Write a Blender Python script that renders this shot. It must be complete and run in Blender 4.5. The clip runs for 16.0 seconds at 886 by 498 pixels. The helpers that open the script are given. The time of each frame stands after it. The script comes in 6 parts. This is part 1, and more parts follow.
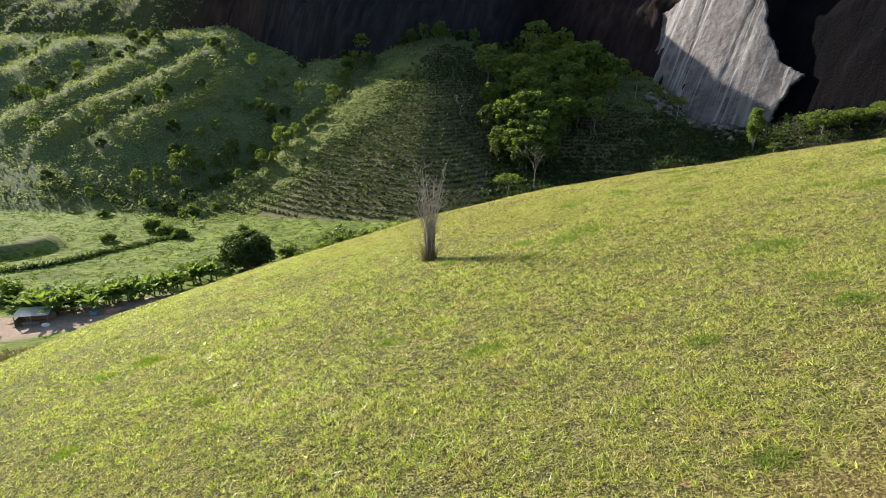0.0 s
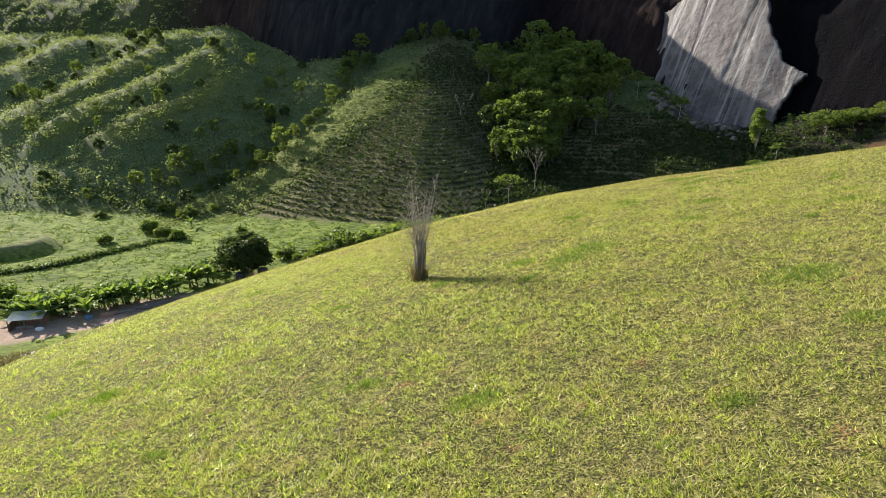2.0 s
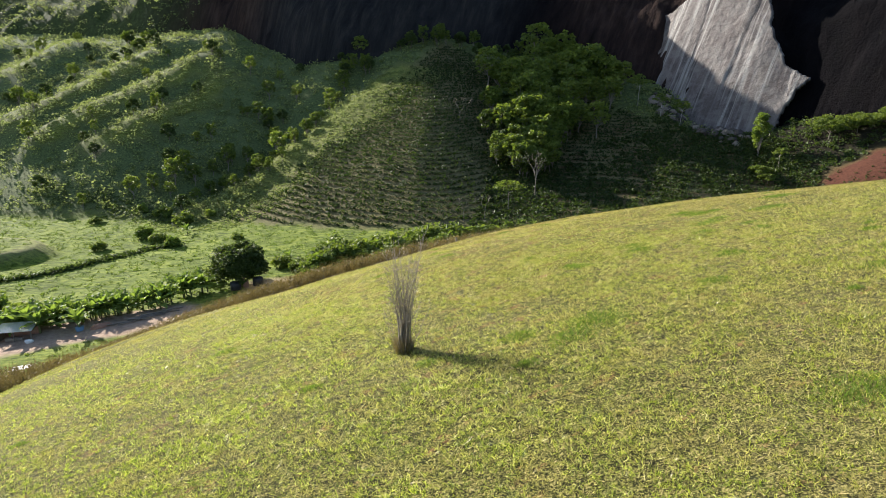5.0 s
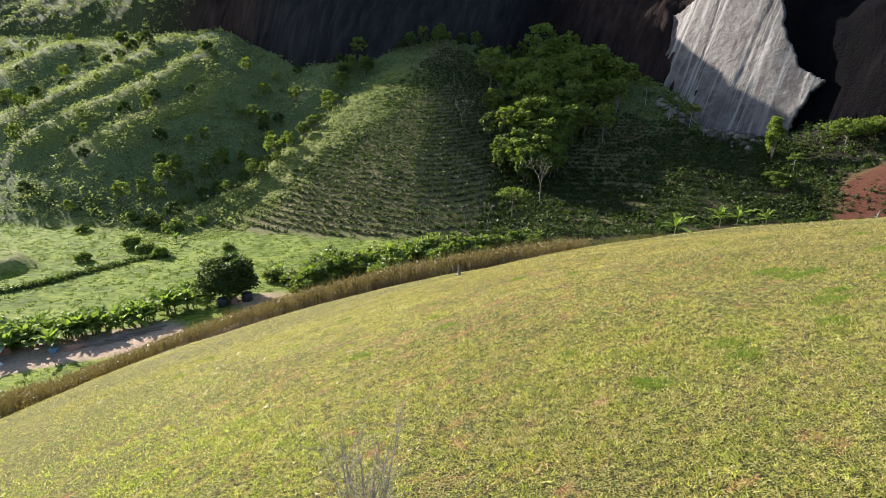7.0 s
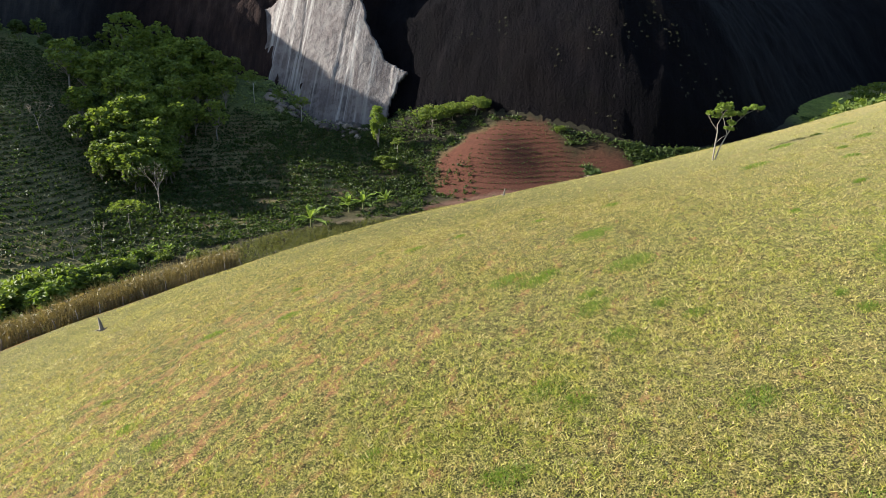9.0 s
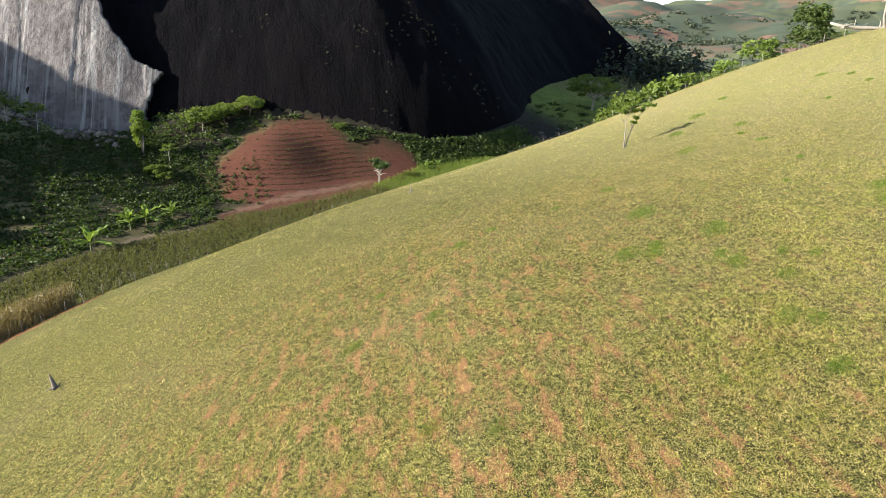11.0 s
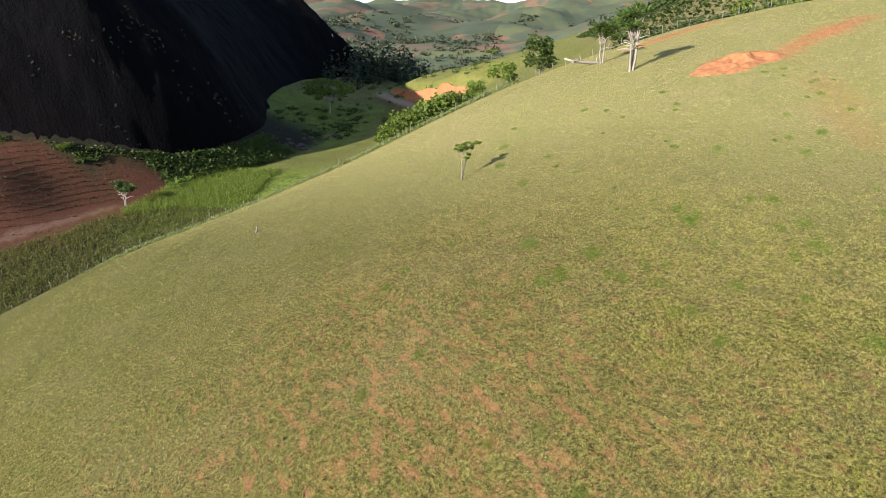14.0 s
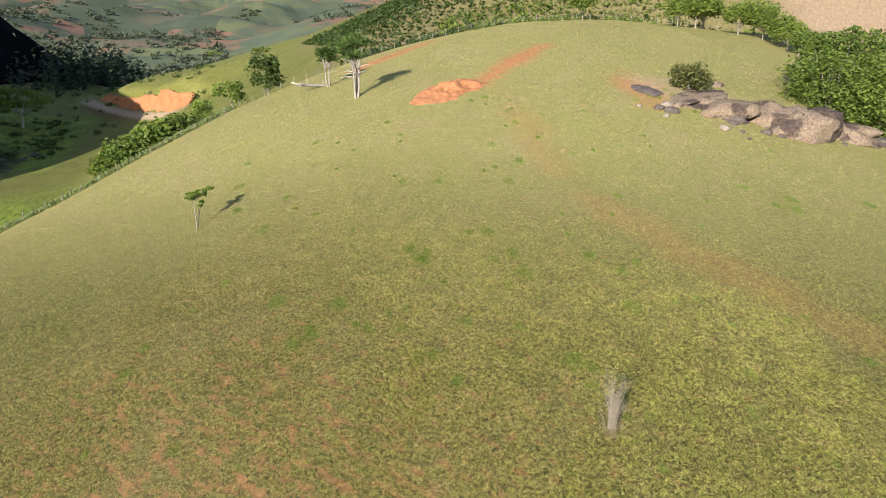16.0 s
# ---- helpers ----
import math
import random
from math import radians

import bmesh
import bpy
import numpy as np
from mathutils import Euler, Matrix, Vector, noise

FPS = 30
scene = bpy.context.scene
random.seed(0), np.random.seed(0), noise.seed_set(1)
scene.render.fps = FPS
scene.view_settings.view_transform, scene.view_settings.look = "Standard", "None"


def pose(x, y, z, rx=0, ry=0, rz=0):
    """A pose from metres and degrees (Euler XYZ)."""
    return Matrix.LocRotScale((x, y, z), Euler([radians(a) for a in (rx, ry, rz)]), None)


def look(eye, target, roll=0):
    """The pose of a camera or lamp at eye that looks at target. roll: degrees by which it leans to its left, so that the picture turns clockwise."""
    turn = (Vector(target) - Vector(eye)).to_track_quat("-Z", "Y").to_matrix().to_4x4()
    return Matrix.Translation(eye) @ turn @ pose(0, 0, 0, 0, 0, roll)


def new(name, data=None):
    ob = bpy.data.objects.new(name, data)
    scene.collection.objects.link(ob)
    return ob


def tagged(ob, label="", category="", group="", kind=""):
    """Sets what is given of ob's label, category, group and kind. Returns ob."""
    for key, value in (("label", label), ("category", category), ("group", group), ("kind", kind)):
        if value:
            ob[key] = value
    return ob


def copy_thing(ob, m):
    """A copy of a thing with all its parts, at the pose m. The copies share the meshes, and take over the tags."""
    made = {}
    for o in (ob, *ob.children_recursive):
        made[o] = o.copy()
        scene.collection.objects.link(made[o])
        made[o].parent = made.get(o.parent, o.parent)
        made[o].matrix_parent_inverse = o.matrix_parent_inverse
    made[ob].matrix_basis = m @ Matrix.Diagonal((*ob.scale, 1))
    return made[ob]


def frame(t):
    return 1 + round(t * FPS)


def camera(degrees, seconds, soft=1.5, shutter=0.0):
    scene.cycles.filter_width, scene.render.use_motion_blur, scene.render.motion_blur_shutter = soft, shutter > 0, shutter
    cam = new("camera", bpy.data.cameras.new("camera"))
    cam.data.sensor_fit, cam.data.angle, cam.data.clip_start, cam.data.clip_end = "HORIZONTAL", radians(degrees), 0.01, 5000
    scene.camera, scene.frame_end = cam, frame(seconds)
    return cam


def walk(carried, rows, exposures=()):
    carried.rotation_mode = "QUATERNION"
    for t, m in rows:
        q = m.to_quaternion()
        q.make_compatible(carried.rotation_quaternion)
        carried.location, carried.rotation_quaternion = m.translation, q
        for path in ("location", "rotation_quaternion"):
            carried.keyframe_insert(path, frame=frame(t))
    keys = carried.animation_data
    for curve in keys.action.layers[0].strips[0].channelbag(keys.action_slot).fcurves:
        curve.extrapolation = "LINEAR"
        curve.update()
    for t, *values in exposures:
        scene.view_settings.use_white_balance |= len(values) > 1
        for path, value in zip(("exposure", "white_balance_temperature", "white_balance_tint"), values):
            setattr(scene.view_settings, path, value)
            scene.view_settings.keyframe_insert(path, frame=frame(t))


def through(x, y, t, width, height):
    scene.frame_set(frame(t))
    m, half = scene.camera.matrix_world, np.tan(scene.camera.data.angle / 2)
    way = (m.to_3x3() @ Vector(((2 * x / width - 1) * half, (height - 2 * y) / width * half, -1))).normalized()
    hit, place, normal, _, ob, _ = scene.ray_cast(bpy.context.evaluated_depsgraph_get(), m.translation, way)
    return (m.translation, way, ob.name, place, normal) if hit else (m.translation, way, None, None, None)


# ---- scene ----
cam = camera(71.06, 16.0, soft=0.55)
PATH = [
    (0, pose(-0.013, -0.074, 8.836, 73.418, -0.025, 0.015)),
    (0.5, pose(0.054, 0.244, 8.862, 73.395, 0.007, 0.018)),
    (1, pose(0.140, 0.386, 8.837, 73.394, -0.005, 0.053)),
    (1.5, pose(0.237, 1.023, 8.890, 73.379, -0.005, 0.039)),
    (2, pose(0.344, 2.123, 8.934, 73.390, 0.005, 0.094)),
    (2.5, pose(0.444, 3.183, 8.989, 73.380, 0.022, 0.097)),
    (3, pose(0.566, 3.788, 8.996, 73.416, 0.001, 0.125)),
    (3.5, pose(0.622, 4.102, 9.324, 73.414, 0.005, 0.113)),
    (4, pose(0.649, 4.085, 10.033, 73.410, -0.002, 0.106)),
    (4.2, pose(0.651, 4.068, 10.244, 73.458, -0.031, 0.065)),
    (6.3, pose(0.936, 11.762, 10.287, 73.377, 0.012, 0.182)),
    (6.5, pose(0.884, 12.880, 10.290, 73.496, -0.003, 0.158)),
    (7, pose(0.788, 15.764, 10.358, 73.564, -0.010, 0.191)),
    (7.5, pose(0.627, 18.167, 10.474, 73.498, -0.035, -3.288)),
    (8, pose(0.465, 19.980, 10.531, 73.355, 0.026, -13.303)),
    (8.5, pose(0.181, 21.289, 10.523, 73.130, -0.009, -25.956)),
    (8.7, pose(-0.221, 21.784, 10.564, 73.056, 0.014, -30.131)),
    (10.8, pose(-15.033, 31.614, 11.992, 72.581, 0.269, -53.183)),
    (11, pose(-16.739, 33.110, 12.026, 72.468, 0.290, -58.462)),
    (11.5, pose(-20.444, 36.942, 11.963, 72.156, 0.164, -76.962)),
    (12, pose(-23.114, 39.825, 12.312, 72.058, 0.144, -82.173)),
    (12.5, pose(-24.807, 41.786, 13.131, 72.041, 0.137, -83.007)),
    (13, pose(-25.890, 42.980, 14.349, 72.018, 0.154, -83.313)),
    (13.5, pose(-26.465, 43.495, 15.931, 71.986, 0.155, -83.592)),
    (14, pose(-26.631, 43.550, 17.581, 71.971, 0.124, -83.639)),
    (14.5, pose(-26.668, 43.401, 19.101, 71.942, 0.154, -83.926)),
    (15, pose(-26.640, 43.187, 20.280, 71.879, 0.141, -88.226)),
    (15.5, pose(-26.601, 43.016, 21.318, 71.759, 0.067, -96.250)),
    (16, pose(-26.750, 42.798, 22.422, 71.498, -0.039, -107.166)),
]
walk(cam, PATH, exposures=[(0.0, 1.45), (4.0, 1.5), (6.5, 1.68), (8.5, 1.76), (11.5, 1.84), (12.5, 1.69), (13.5, 1.53), (16.0, 1.4)])

# ---- sky, sun ----
SUN_AZ, SUN_EL = radians(-47), radians(21.5)
sky_world = bpy.data.worlds.new("sky")
scene.world = sky_world
sky_world.use_nodes = True
sky_tree = sky_world.node_tree
sky_tree.nodes.clear()
sky_tex = sky_tree.nodes.new("ShaderNodeTexSky")
sky_tex.sky_type, sky_tex.sun_disc = "NISHITA", False
sky_tex.sun_elevation, sky_tex.sun_rotation = SUN_EL, SUN_AZ
sky_tex.altitude, sky_tex.dust_density = 600, 1.5
sky_back = sky_tree.nodes.new("ShaderNodeBackground")
sky_back.inputs[1].default_value = 0.1
sky_out = sky_tree.nodes.new("ShaderNodeOutputWorld")
sky_tree.links.new(sky_tex.outputs[0], sky_back.inputs[0])
sky_tree.links.new(sky_back.outputs[0], sky_out.inputs[0])
sun_data = bpy.data.lights.new("sun", "SUN")
sun_data.energy, sun_data.angle, sun_data.color = 5.0, radians(0.55), (1.0, 0.93, 0.82)
sun_ob = new("sun", sun_data)
sun_way = Vector((math.sin(SUN_AZ) * math.cos(SUN_EL), math.cos(SUN_AZ) * math.cos(SUN_EL), math.sin(SUN_EL)))
sun_ob.matrix_world = look(sun_way * 900, (0, 0, 0))

# ---- materials ----
def graph(name):
    m = bpy.data.materials.new(name)
    m.use_nodes = True
    nt = m.node_tree
    return m, nt, nt.nodes["Principled BSDF"]


def node(nt, kind, **values):
    n = nt.nodes.new(kind)
    for key, value in values.items():
        n.inputs[key.replace("_", " ")].default_value = value
    return n


def noise_of(nt, scale, detail=4.0, rough=0.55, stretch=None):
    co = nt.nodes.new("ShaderNodeNewGeometry").outputs["Position"]
    if stretch:
        mp = nt.nodes.new("ShaderNodeVectorMath")
        mp.operation = "MULTIPLY"
        mp.inputs[1].default_value = stretch
        nt.links.new(co, mp.inputs[0])
        co = mp.outputs[0]
    n = node(nt, "ShaderNodeTexNoise", Scale=scale, Detail=detail, Roughness=rough)
    nt.links.new(co, n.inputs["Vector"])
    return n.outputs["Fac"]


def along_noise(nt, scale, detail, rough, *axes):
    """Noise in a turned and stretched frame: each axis is a direction with its stretch in its length."""
    co = nt.nodes.new("ShaderNodeNewGeometry").outputs["Position"]
    join = nt.nodes.new("ShaderNodeCombineXYZ")
    for k, axis in enumerate(axes):
        d = nt.nodes.new("ShaderNodeVectorMath")
        d.operation = "DOT_PRODUCT"
        d.inputs[1].default_value = axis
        nt.links.new(co, d.inputs[0])
        nt.links.new(d.outputs["Value"], join.inputs[k])
    n = node(nt, "ShaderNodeTexNoise", Scale=scale, Detail=detail, Roughness=rough)
    nt.links.new(join.outputs[0], n.inputs["Vector"])
    return n.outputs["Fac"]


def ramp(nt, fac, stops):
    r = nt.nodes.new("ShaderNodeValToRGB")
    while len(r.color_ramp.elements) < len(stops):
        r.color_ramp.elements.new(0.5)
    for e, (p, c) in zip(r.color_ramp.elements, stops):
        e.position, e.color = p, (*c, 1) if len(c) == 3 else c
    nt.links.new(fac, r.inputs[0])
    return r.outputs[0]


def mix(nt, fac, a, b, how="MIX"):
    m = nt.nodes.new("ShaderNodeMix")
    m.data_type, m.blend_type = "RGBA", how
    for slot, v in ((0, fac), (6, a), (7, b)):
        if isinstance(v, (int, float)):
            m.inputs[slot].default_value = v
        elif isinstance(v, tuple):
            m.inputs[slot].default_value = (*v, 1)
        else:
            nt.links.new(v, m.inputs[slot])
    return m.outputs[2]


def calc(nt, op, a, b=None, clamp=False):
    m = nt.nodes.new("ShaderNodeMath")
    m.operation, m.use_clamp = op, clamp
    for slot, v in ((0, a), (1, b)):
        if v is None:
            continue
        if isinstance(v, (int, float)):
            m.inputs[slot].default_value = v
        else:
            nt.links.new(v, m.inputs[slot])
    return m.outputs[0]


def bump(nt, bsdf, height, strength, distance):
    b = nt.nodes.new("ShaderNodeBump")
    b.inputs["Strength"].default_value, b.inputs["Distance"].default_value = strength, distance
    nt.links.new(height, b.inputs["Height"])
    nt.links.new(b.outputs[0], bsdf.inputs["Normal"])


def plain(name, dark, light, scale=6.0, rough=0.85, relief=0.02, stretch=None, metal=0.0):
    m, nt, b = graph(name)
    f = noise_of(nt, scale, 6, 0.6, stretch)
    c = ramp(nt, f, [(0.3, dark), (0.7, light)])
    c = mix(nt, 0.25, c, ramp(nt, noise_of(nt, scale * 0.13, 3), [(0.3, dark), (0.7, light)]))
    nt.links.new(c, b.inputs["Base Color"])
    b.inputs["Roughness"].default_value, b.inputs["Metallic"].default_value = rough, metal
    b.inputs["Specular IOR Level"].default_value = 0.25
    if relief:
        bump(nt, b, f, 0.8, relief)
    return m


def leafy(name, dark, light, through=0.45, tint=(1.0, 1.0, 0.55), gloss=0.3):
    """Leaves: each island its own tone, and light comes through."""
    m, nt, b = graph(name)
    r = nt.nodes.new("ShaderNodeNewGeometry").outputs["Random Per Island"]
    o = nt.nodes.new("ShaderNodeObjectInfo").outputs["Random"]
    c = ramp(nt, r, [(0.0, dark), (1.0, light)])
    c = mix(nt, 0.35, c, mix(nt, o, dark, light))
    nt.links.new(c, b.inputs["Base Color"])
    b.inputs["Roughness"].default_value = 0.55
    b.inputs["Specular IOR Level"].default_value = gloss
    t = nt.nodes.new("ShaderNodeBsdfTranslucent")
    nt.links.new(mix(nt, 1.0, c, tint, "MULTIPLY"), t.inputs[0])
    s = nt.nodes.new("ShaderNodeMixShader")
    s.inputs[0].default_value = through
    nt.links.new(b.outputs[0], s.inputs[1])
    nt.links.new(t.outputs[0], s.inputs[2])
    nt.links.new(s.outputs[0], nt.nodes["Material Output"].inputs[0])
    return m


def ground_material():
    m, nt, b = graph("ground_cover")

    def att(name):
        a = nt.nodes.new("ShaderNodeAttribute")
        a.attribute_name = name
        return a.outputs["Fac"]

    fine, mid, wide = noise_of(nt, 21.0, 4, 0.72), noise_of(nt, 1.1, 5, 0.65), noise_of(nt, 0.11, 4, 0.55)
    clod = calc(nt, "ADD", calc(nt, "MULTIPLY", fine, 0.7), calc(nt, "MULTIPLY", noise_of(nt, 4.2, 4, 0.68), 0.3))
    # dark end of the grain paints thatch and the shadow between tufts
    grass = ramp(nt, clod, [(0.43, (0.010, 0.010, 0.0035)), (0.476, (0.036, 0.037, 0.010)), (0.515, (0.12, 0.116, 0.027)), (0.553, (0.235, 0.21, 0.06)), (0.61, (0.41, 0.345, 0.15))])
    grass = mix(nt, ramp(nt, mid, [(0.47, (0, 0, 0)), (0.68, (0.4, 0.4, 0.4))]), grass, ramp(nt, fine, [(0.4, (0.02, 0.03, 0.007)), (0.6, (0.17, 0.20, 0.04))]))
    grass = mix(nt, ramp(nt, wide, [(0.45, (0, 0, 0)), (0.68, (0.3, 0.3, 0.3))]), grass, ramp(nt, fine, [(0.4, (0.035, 0.03, 0.015)), (0.6, (0.30, 0.25, 0.12))]))
    place = nt.nodes.new("ShaderNodeSeparateXYZ")
    nt.links.new(nt.nodes.new("ShaderNodeNewGeometry").outputs["Position"], place.inputs[0])
    up = calc(nt, "DIVIDE", calc(nt, "SUBTRACT", calc(nt, "SUBTRACT", place.outputs[0], calc(nt, "MULTIPLY", place.outputs[1], 0.6)), -6.0), 38.0, True)
    up = calc(nt, "MULTIPLY", up, calc(nt, "DIVIDE", calc(nt, "SUBTRACT", 150.0, place.outputs[0]), 35.0, True))
    grass = mix(nt, calc(nt, "MULTIPLY", up, 0.7), grass, mix(nt, ramp(nt, calc(nt, "ADD", calc(nt, "MULTIPLY", mid, 0.6), calc(nt, "MULTIPLY", wide, 0.4)), [(0.42, (0, 0, 0)), (0.56, (0.75, 0.75, 0.75))]), ramp(nt, clod, [(0.38, (0.145, 0.125, 0.052)), (0.5, (0.28, 0.24, 0.108)), (0.62, (0.42, 0.36, 0.185))]), ramp(nt, clod, [(0.38, (0.12, 0.128, 0.037)), (0.62, (0.32, 0.31, 0.10))])))
    # bare orange earth shows through along the cattle treads
    tread = along_noise(nt, 1.0, 6, 0.72, (0.52, 0.39, 0.0), (-0.9, 1.2, 0.0))
    worn = calc(nt, "ADD", calc(nt, "MULTIPLY", tread, 0.72), calc(nt, "MULTIPLY", clod, 0.28))
    soil_on = ramp(nt, calc(nt, "ADD", worn, calc(nt, "MULTIPLY", att("soil"), 0.098)), [(0.585, (0, 0, 0)), (0.675, (0.8, 0.8, 0.8))])
    earth = ramp(nt, fine, [(0.36, (0.15, 0.072, 0.035)), (0.62, (0.38, 0.19, 0.095))])
    c = mix(nt, soil_on, grass, earth)
    tussock = noise_of(nt, 0.75, 4, 0.72, (0.45, 1.5, 1.0))
    lush = ramp(nt, calc(nt, "ADD", calc(nt, "MULTIPLY", tussock, 0.7), calc(nt, "MULTIPLY", wide, 0.3)), [(0.38, (0.04, 0.06, 0.010)), (0.5, (0.11, 0.15, 0.022)), (0.62, (0.205, 0.235, 0.038))])
    c = mix(nt, att("lush"), c, lush)
    crop = ramp(nt, mid, [(0.35, (0.085, 0.075, 0.036)), (0.7, (0.17, 0.145, 0.068))])
    c = mix(nt, att("crop"), c, crop)
    dry = ramp(nt, mid, [(0.3, (0.13, 0.12, 0.045)), (0.7, (0.24, 0.22, 0.08))])
    c = mix(nt, att("dry"), c, dry)
    # slope ground green, lightened to make up for absent haze
    forest = ramp(nt, mid, [(0.35, (0.05, 0.068, 0.026)), (0.65, (0.125, 0.15, 0.055))])
    c = mix(nt, att("wild"), c, forest)
    # near-black ground colour put in place of shade in the valley
    shade_tone = ramp(nt, mid, [(0.3, (0.010, 0.009, 0.006)), (0.7, (0.026, 0.024, 0.014))])
    c = mix(nt, att("painted_shade"), c, shade_tone)
    red = ramp(nt, mid, [(0.3, (0.046, 0.018, 0.012)), (0.7, (0.09, 0.036, 0.023))])
    c = mix(nt, att("red"), c, red)
    clay = ramp(nt, mid, [(0.3, (0.24, 0.098, 0.042)), (0.7, (0.37, 0.17, 0.078))])
    c = mix(nt, att("clay"), c, clay)
    dirt = ramp(nt, mid, [(0.3, (0.24, 0.165, 0.12)), (0.7, (0.37, 0.28, 0.215))])
    c = mix(nt, att("dirt"), c, dirt)
    # the far hills: fields, groves and cleared slopes, greyed in colour for haze
    field = nt.nodes.new("ShaderNodeTexVoronoi")
    field.inputs["Scale"].default_value = 0.006
    nt.links.new(nt.nodes.new("ShaderNodeNewGeometry").outputs["Position"], field.inputs["Vector"])
    patch = ramp(nt, calc(nt, "ADD", field.outputs["Color"], 0.0), [(0.2, (0.045, 0.056, 0.036)), (0.4, (0.085, 0.096, 0.05)), (0.6, (0.055, 0.065, 0.042)), (0.8, (0.15, 0.085, 0.06))])
    patch = mix(nt, ramp(nt, noise_of(nt, 0.012, 5), [(0.45, (0, 0, 0)), (0.6, (1, 1, 1))]), patch, (0.055, 0.07, 0.048))
    c = mix(nt, att("far"), c, patch)
    nt.links.new(c, b.inputs["Base Color"])
    b.inputs["Roughness"].default_value = 0.95
    b.inputs["Specular IOR Level"].default_value = 0.1
    bump(nt, b, calc(nt, "ADD", calc(nt, "MULTIPLY", clod, 2.0), calc(nt, "MULTIPLY", mid, 1.5)), 0.8, 0.12)
    return m


def cliff_material():
    m, nt, b = graph("shade_dark_streaked_granite")
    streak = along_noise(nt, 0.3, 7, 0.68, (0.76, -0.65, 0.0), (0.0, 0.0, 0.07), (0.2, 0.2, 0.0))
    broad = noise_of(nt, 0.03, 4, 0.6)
    # streaks are the rock's own; the near-black, bluish tone carries its shade
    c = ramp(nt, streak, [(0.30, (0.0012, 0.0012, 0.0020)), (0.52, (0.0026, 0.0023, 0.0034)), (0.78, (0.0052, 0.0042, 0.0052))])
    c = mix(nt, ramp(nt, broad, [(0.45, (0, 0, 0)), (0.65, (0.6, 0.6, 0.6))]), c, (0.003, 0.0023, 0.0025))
    # paler grey painted over the western cliff in place of haze
    haze_grey = nt.nodes.new("ShaderNodeAttribute")
    haze_grey.attribute_name = "grey"
    c = mix(nt, haze_grey.outputs["Fac"], c, ramp(nt, streak, [(0.32, (0.010, 0.010, 0.012)), (0.52, (0.022, 0.021, 0.023)), (0.7, (0.042, 0.038, 0.036))]))
    weather = nt.nodes.new("ShaderNodeAttribute")
    weather.attribute_name = "brown"
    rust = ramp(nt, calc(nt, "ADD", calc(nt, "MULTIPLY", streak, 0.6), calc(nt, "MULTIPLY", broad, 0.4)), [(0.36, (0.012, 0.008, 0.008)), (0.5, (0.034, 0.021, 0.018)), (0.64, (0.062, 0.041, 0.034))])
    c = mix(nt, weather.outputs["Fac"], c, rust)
    green = ramp(nt, noise_of(nt, 0.09, 6, 0.7), [(0.55, (0, 0, 0)), (0.68, (0.8, 0.8, 0.8))])
    a = nt.nodes.new("ShaderNodeAttribute")
    a.attribute_name = "plants"
    c = mix(nt, calc(nt, "MAXIMUM", calc(nt, "MULTIPLY", green, 0.015), a.outputs["Fac"]), c, ramp(nt, noise_of(nt, 0.5, 5, 0.7), [(0.3, (0.03, 0.045, 0.016)), (0.7, (0.085, 0.105, 0.035))]))
    nt.links.new(c, b.inputs["Base Color"])
    b.inputs["Roughness"].default_value = 0.9
    b.inputs["Specular IOR Level"].default_value = 0.04
    bump(nt, b, calc(nt, "ADD", streak, noise_of(nt, 0.8, 6, 0.7)), 1.0, 1.2)
    return m


def slab_material():
    m, nt, b = graph("pale_weeping_granite")
    streak = along_noise(nt, 0.42, 5, 0.62, (0.611, -0.792, 0.0), (0.0, 0.0, 0.045), (0.0, 0.0, 0.0))
    thin = along_noise(nt, 1.5, 4, 0.6, (0.611, -0.792, 0.0), (0.0, 0.0, 0.03), (0.0, 0.0, 0.0))
    c = ramp(nt, streak, [(0.44, (0.034, 0.026, 0.026)), (0.49, (0.085, 0.07, 0.067)), (0.53, (0.19, 0.175, 0.167)), (0.60, (0.27, 0.255, 0.24))])
    wide = along_noise(nt, 0.11, 3, 0.5, (0.611, -0.792, 0.0), (0.0, 0.0, 0.12), (0.0, 0.0, 0.0))
    c = mix(nt, ramp(nt, wide, [(0.45, (0.85, 0.85, 0.85)), (0.54, (0, 0, 0))]), c, (0.062, 0.046, 0.044))
    c = mix(nt, ramp(nt, thin, [(0.40, (0.7, 0.7, 0.7)), (0.50, (0, 0, 0))]), c, (0.075, 0.058, 0.055))
    c = mix(nt, ramp(nt, noise_of(nt, 0.16, 6, 0.7), [(0.42, (0.45, 0.45, 0.45)), (0.56, (0, 0, 0))]), c, (0.17, 0.155, 0.145))
    nt.links.new(c, b.inputs["Base Color"])
    b.inputs["Roughness"].default_value = 0.75
    bump(nt, b, calc(nt, "ADD", noise_of(nt, 0.35, 7, 0.62), calc(nt, "MULTIPLY", noise_of(nt, 1.6, 5, 0.7), 0.35)), 0.9, 0.9)
    return m


GROUND = ground_material()
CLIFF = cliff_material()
SLAB = slab_material()
BARK = plain("grey_bark", (0.10, 0.085, 0.07), (0.24, 0.21, 0.175), 9, stretch=(1, 1, 0.2))
PALE_BARK = plain("pale_bark", (0.20, 0.18, 0.155), (0.40, 0.37, 0.32), 7, stretch=(1, 1, 0.3))
ASH_BARK = plain("ash_grey_bark", (0.10, 0.088, 0.075), (0.27, 0.24, 0.21), 7, stretch=(1, 1, 0.3))
STALK_WOOD = plain("brown_dead_stalks", (0.12, 0.098, 0.078), (0.32, 0.275, 0.22), 12, stretch=(1, 1, 0.2))
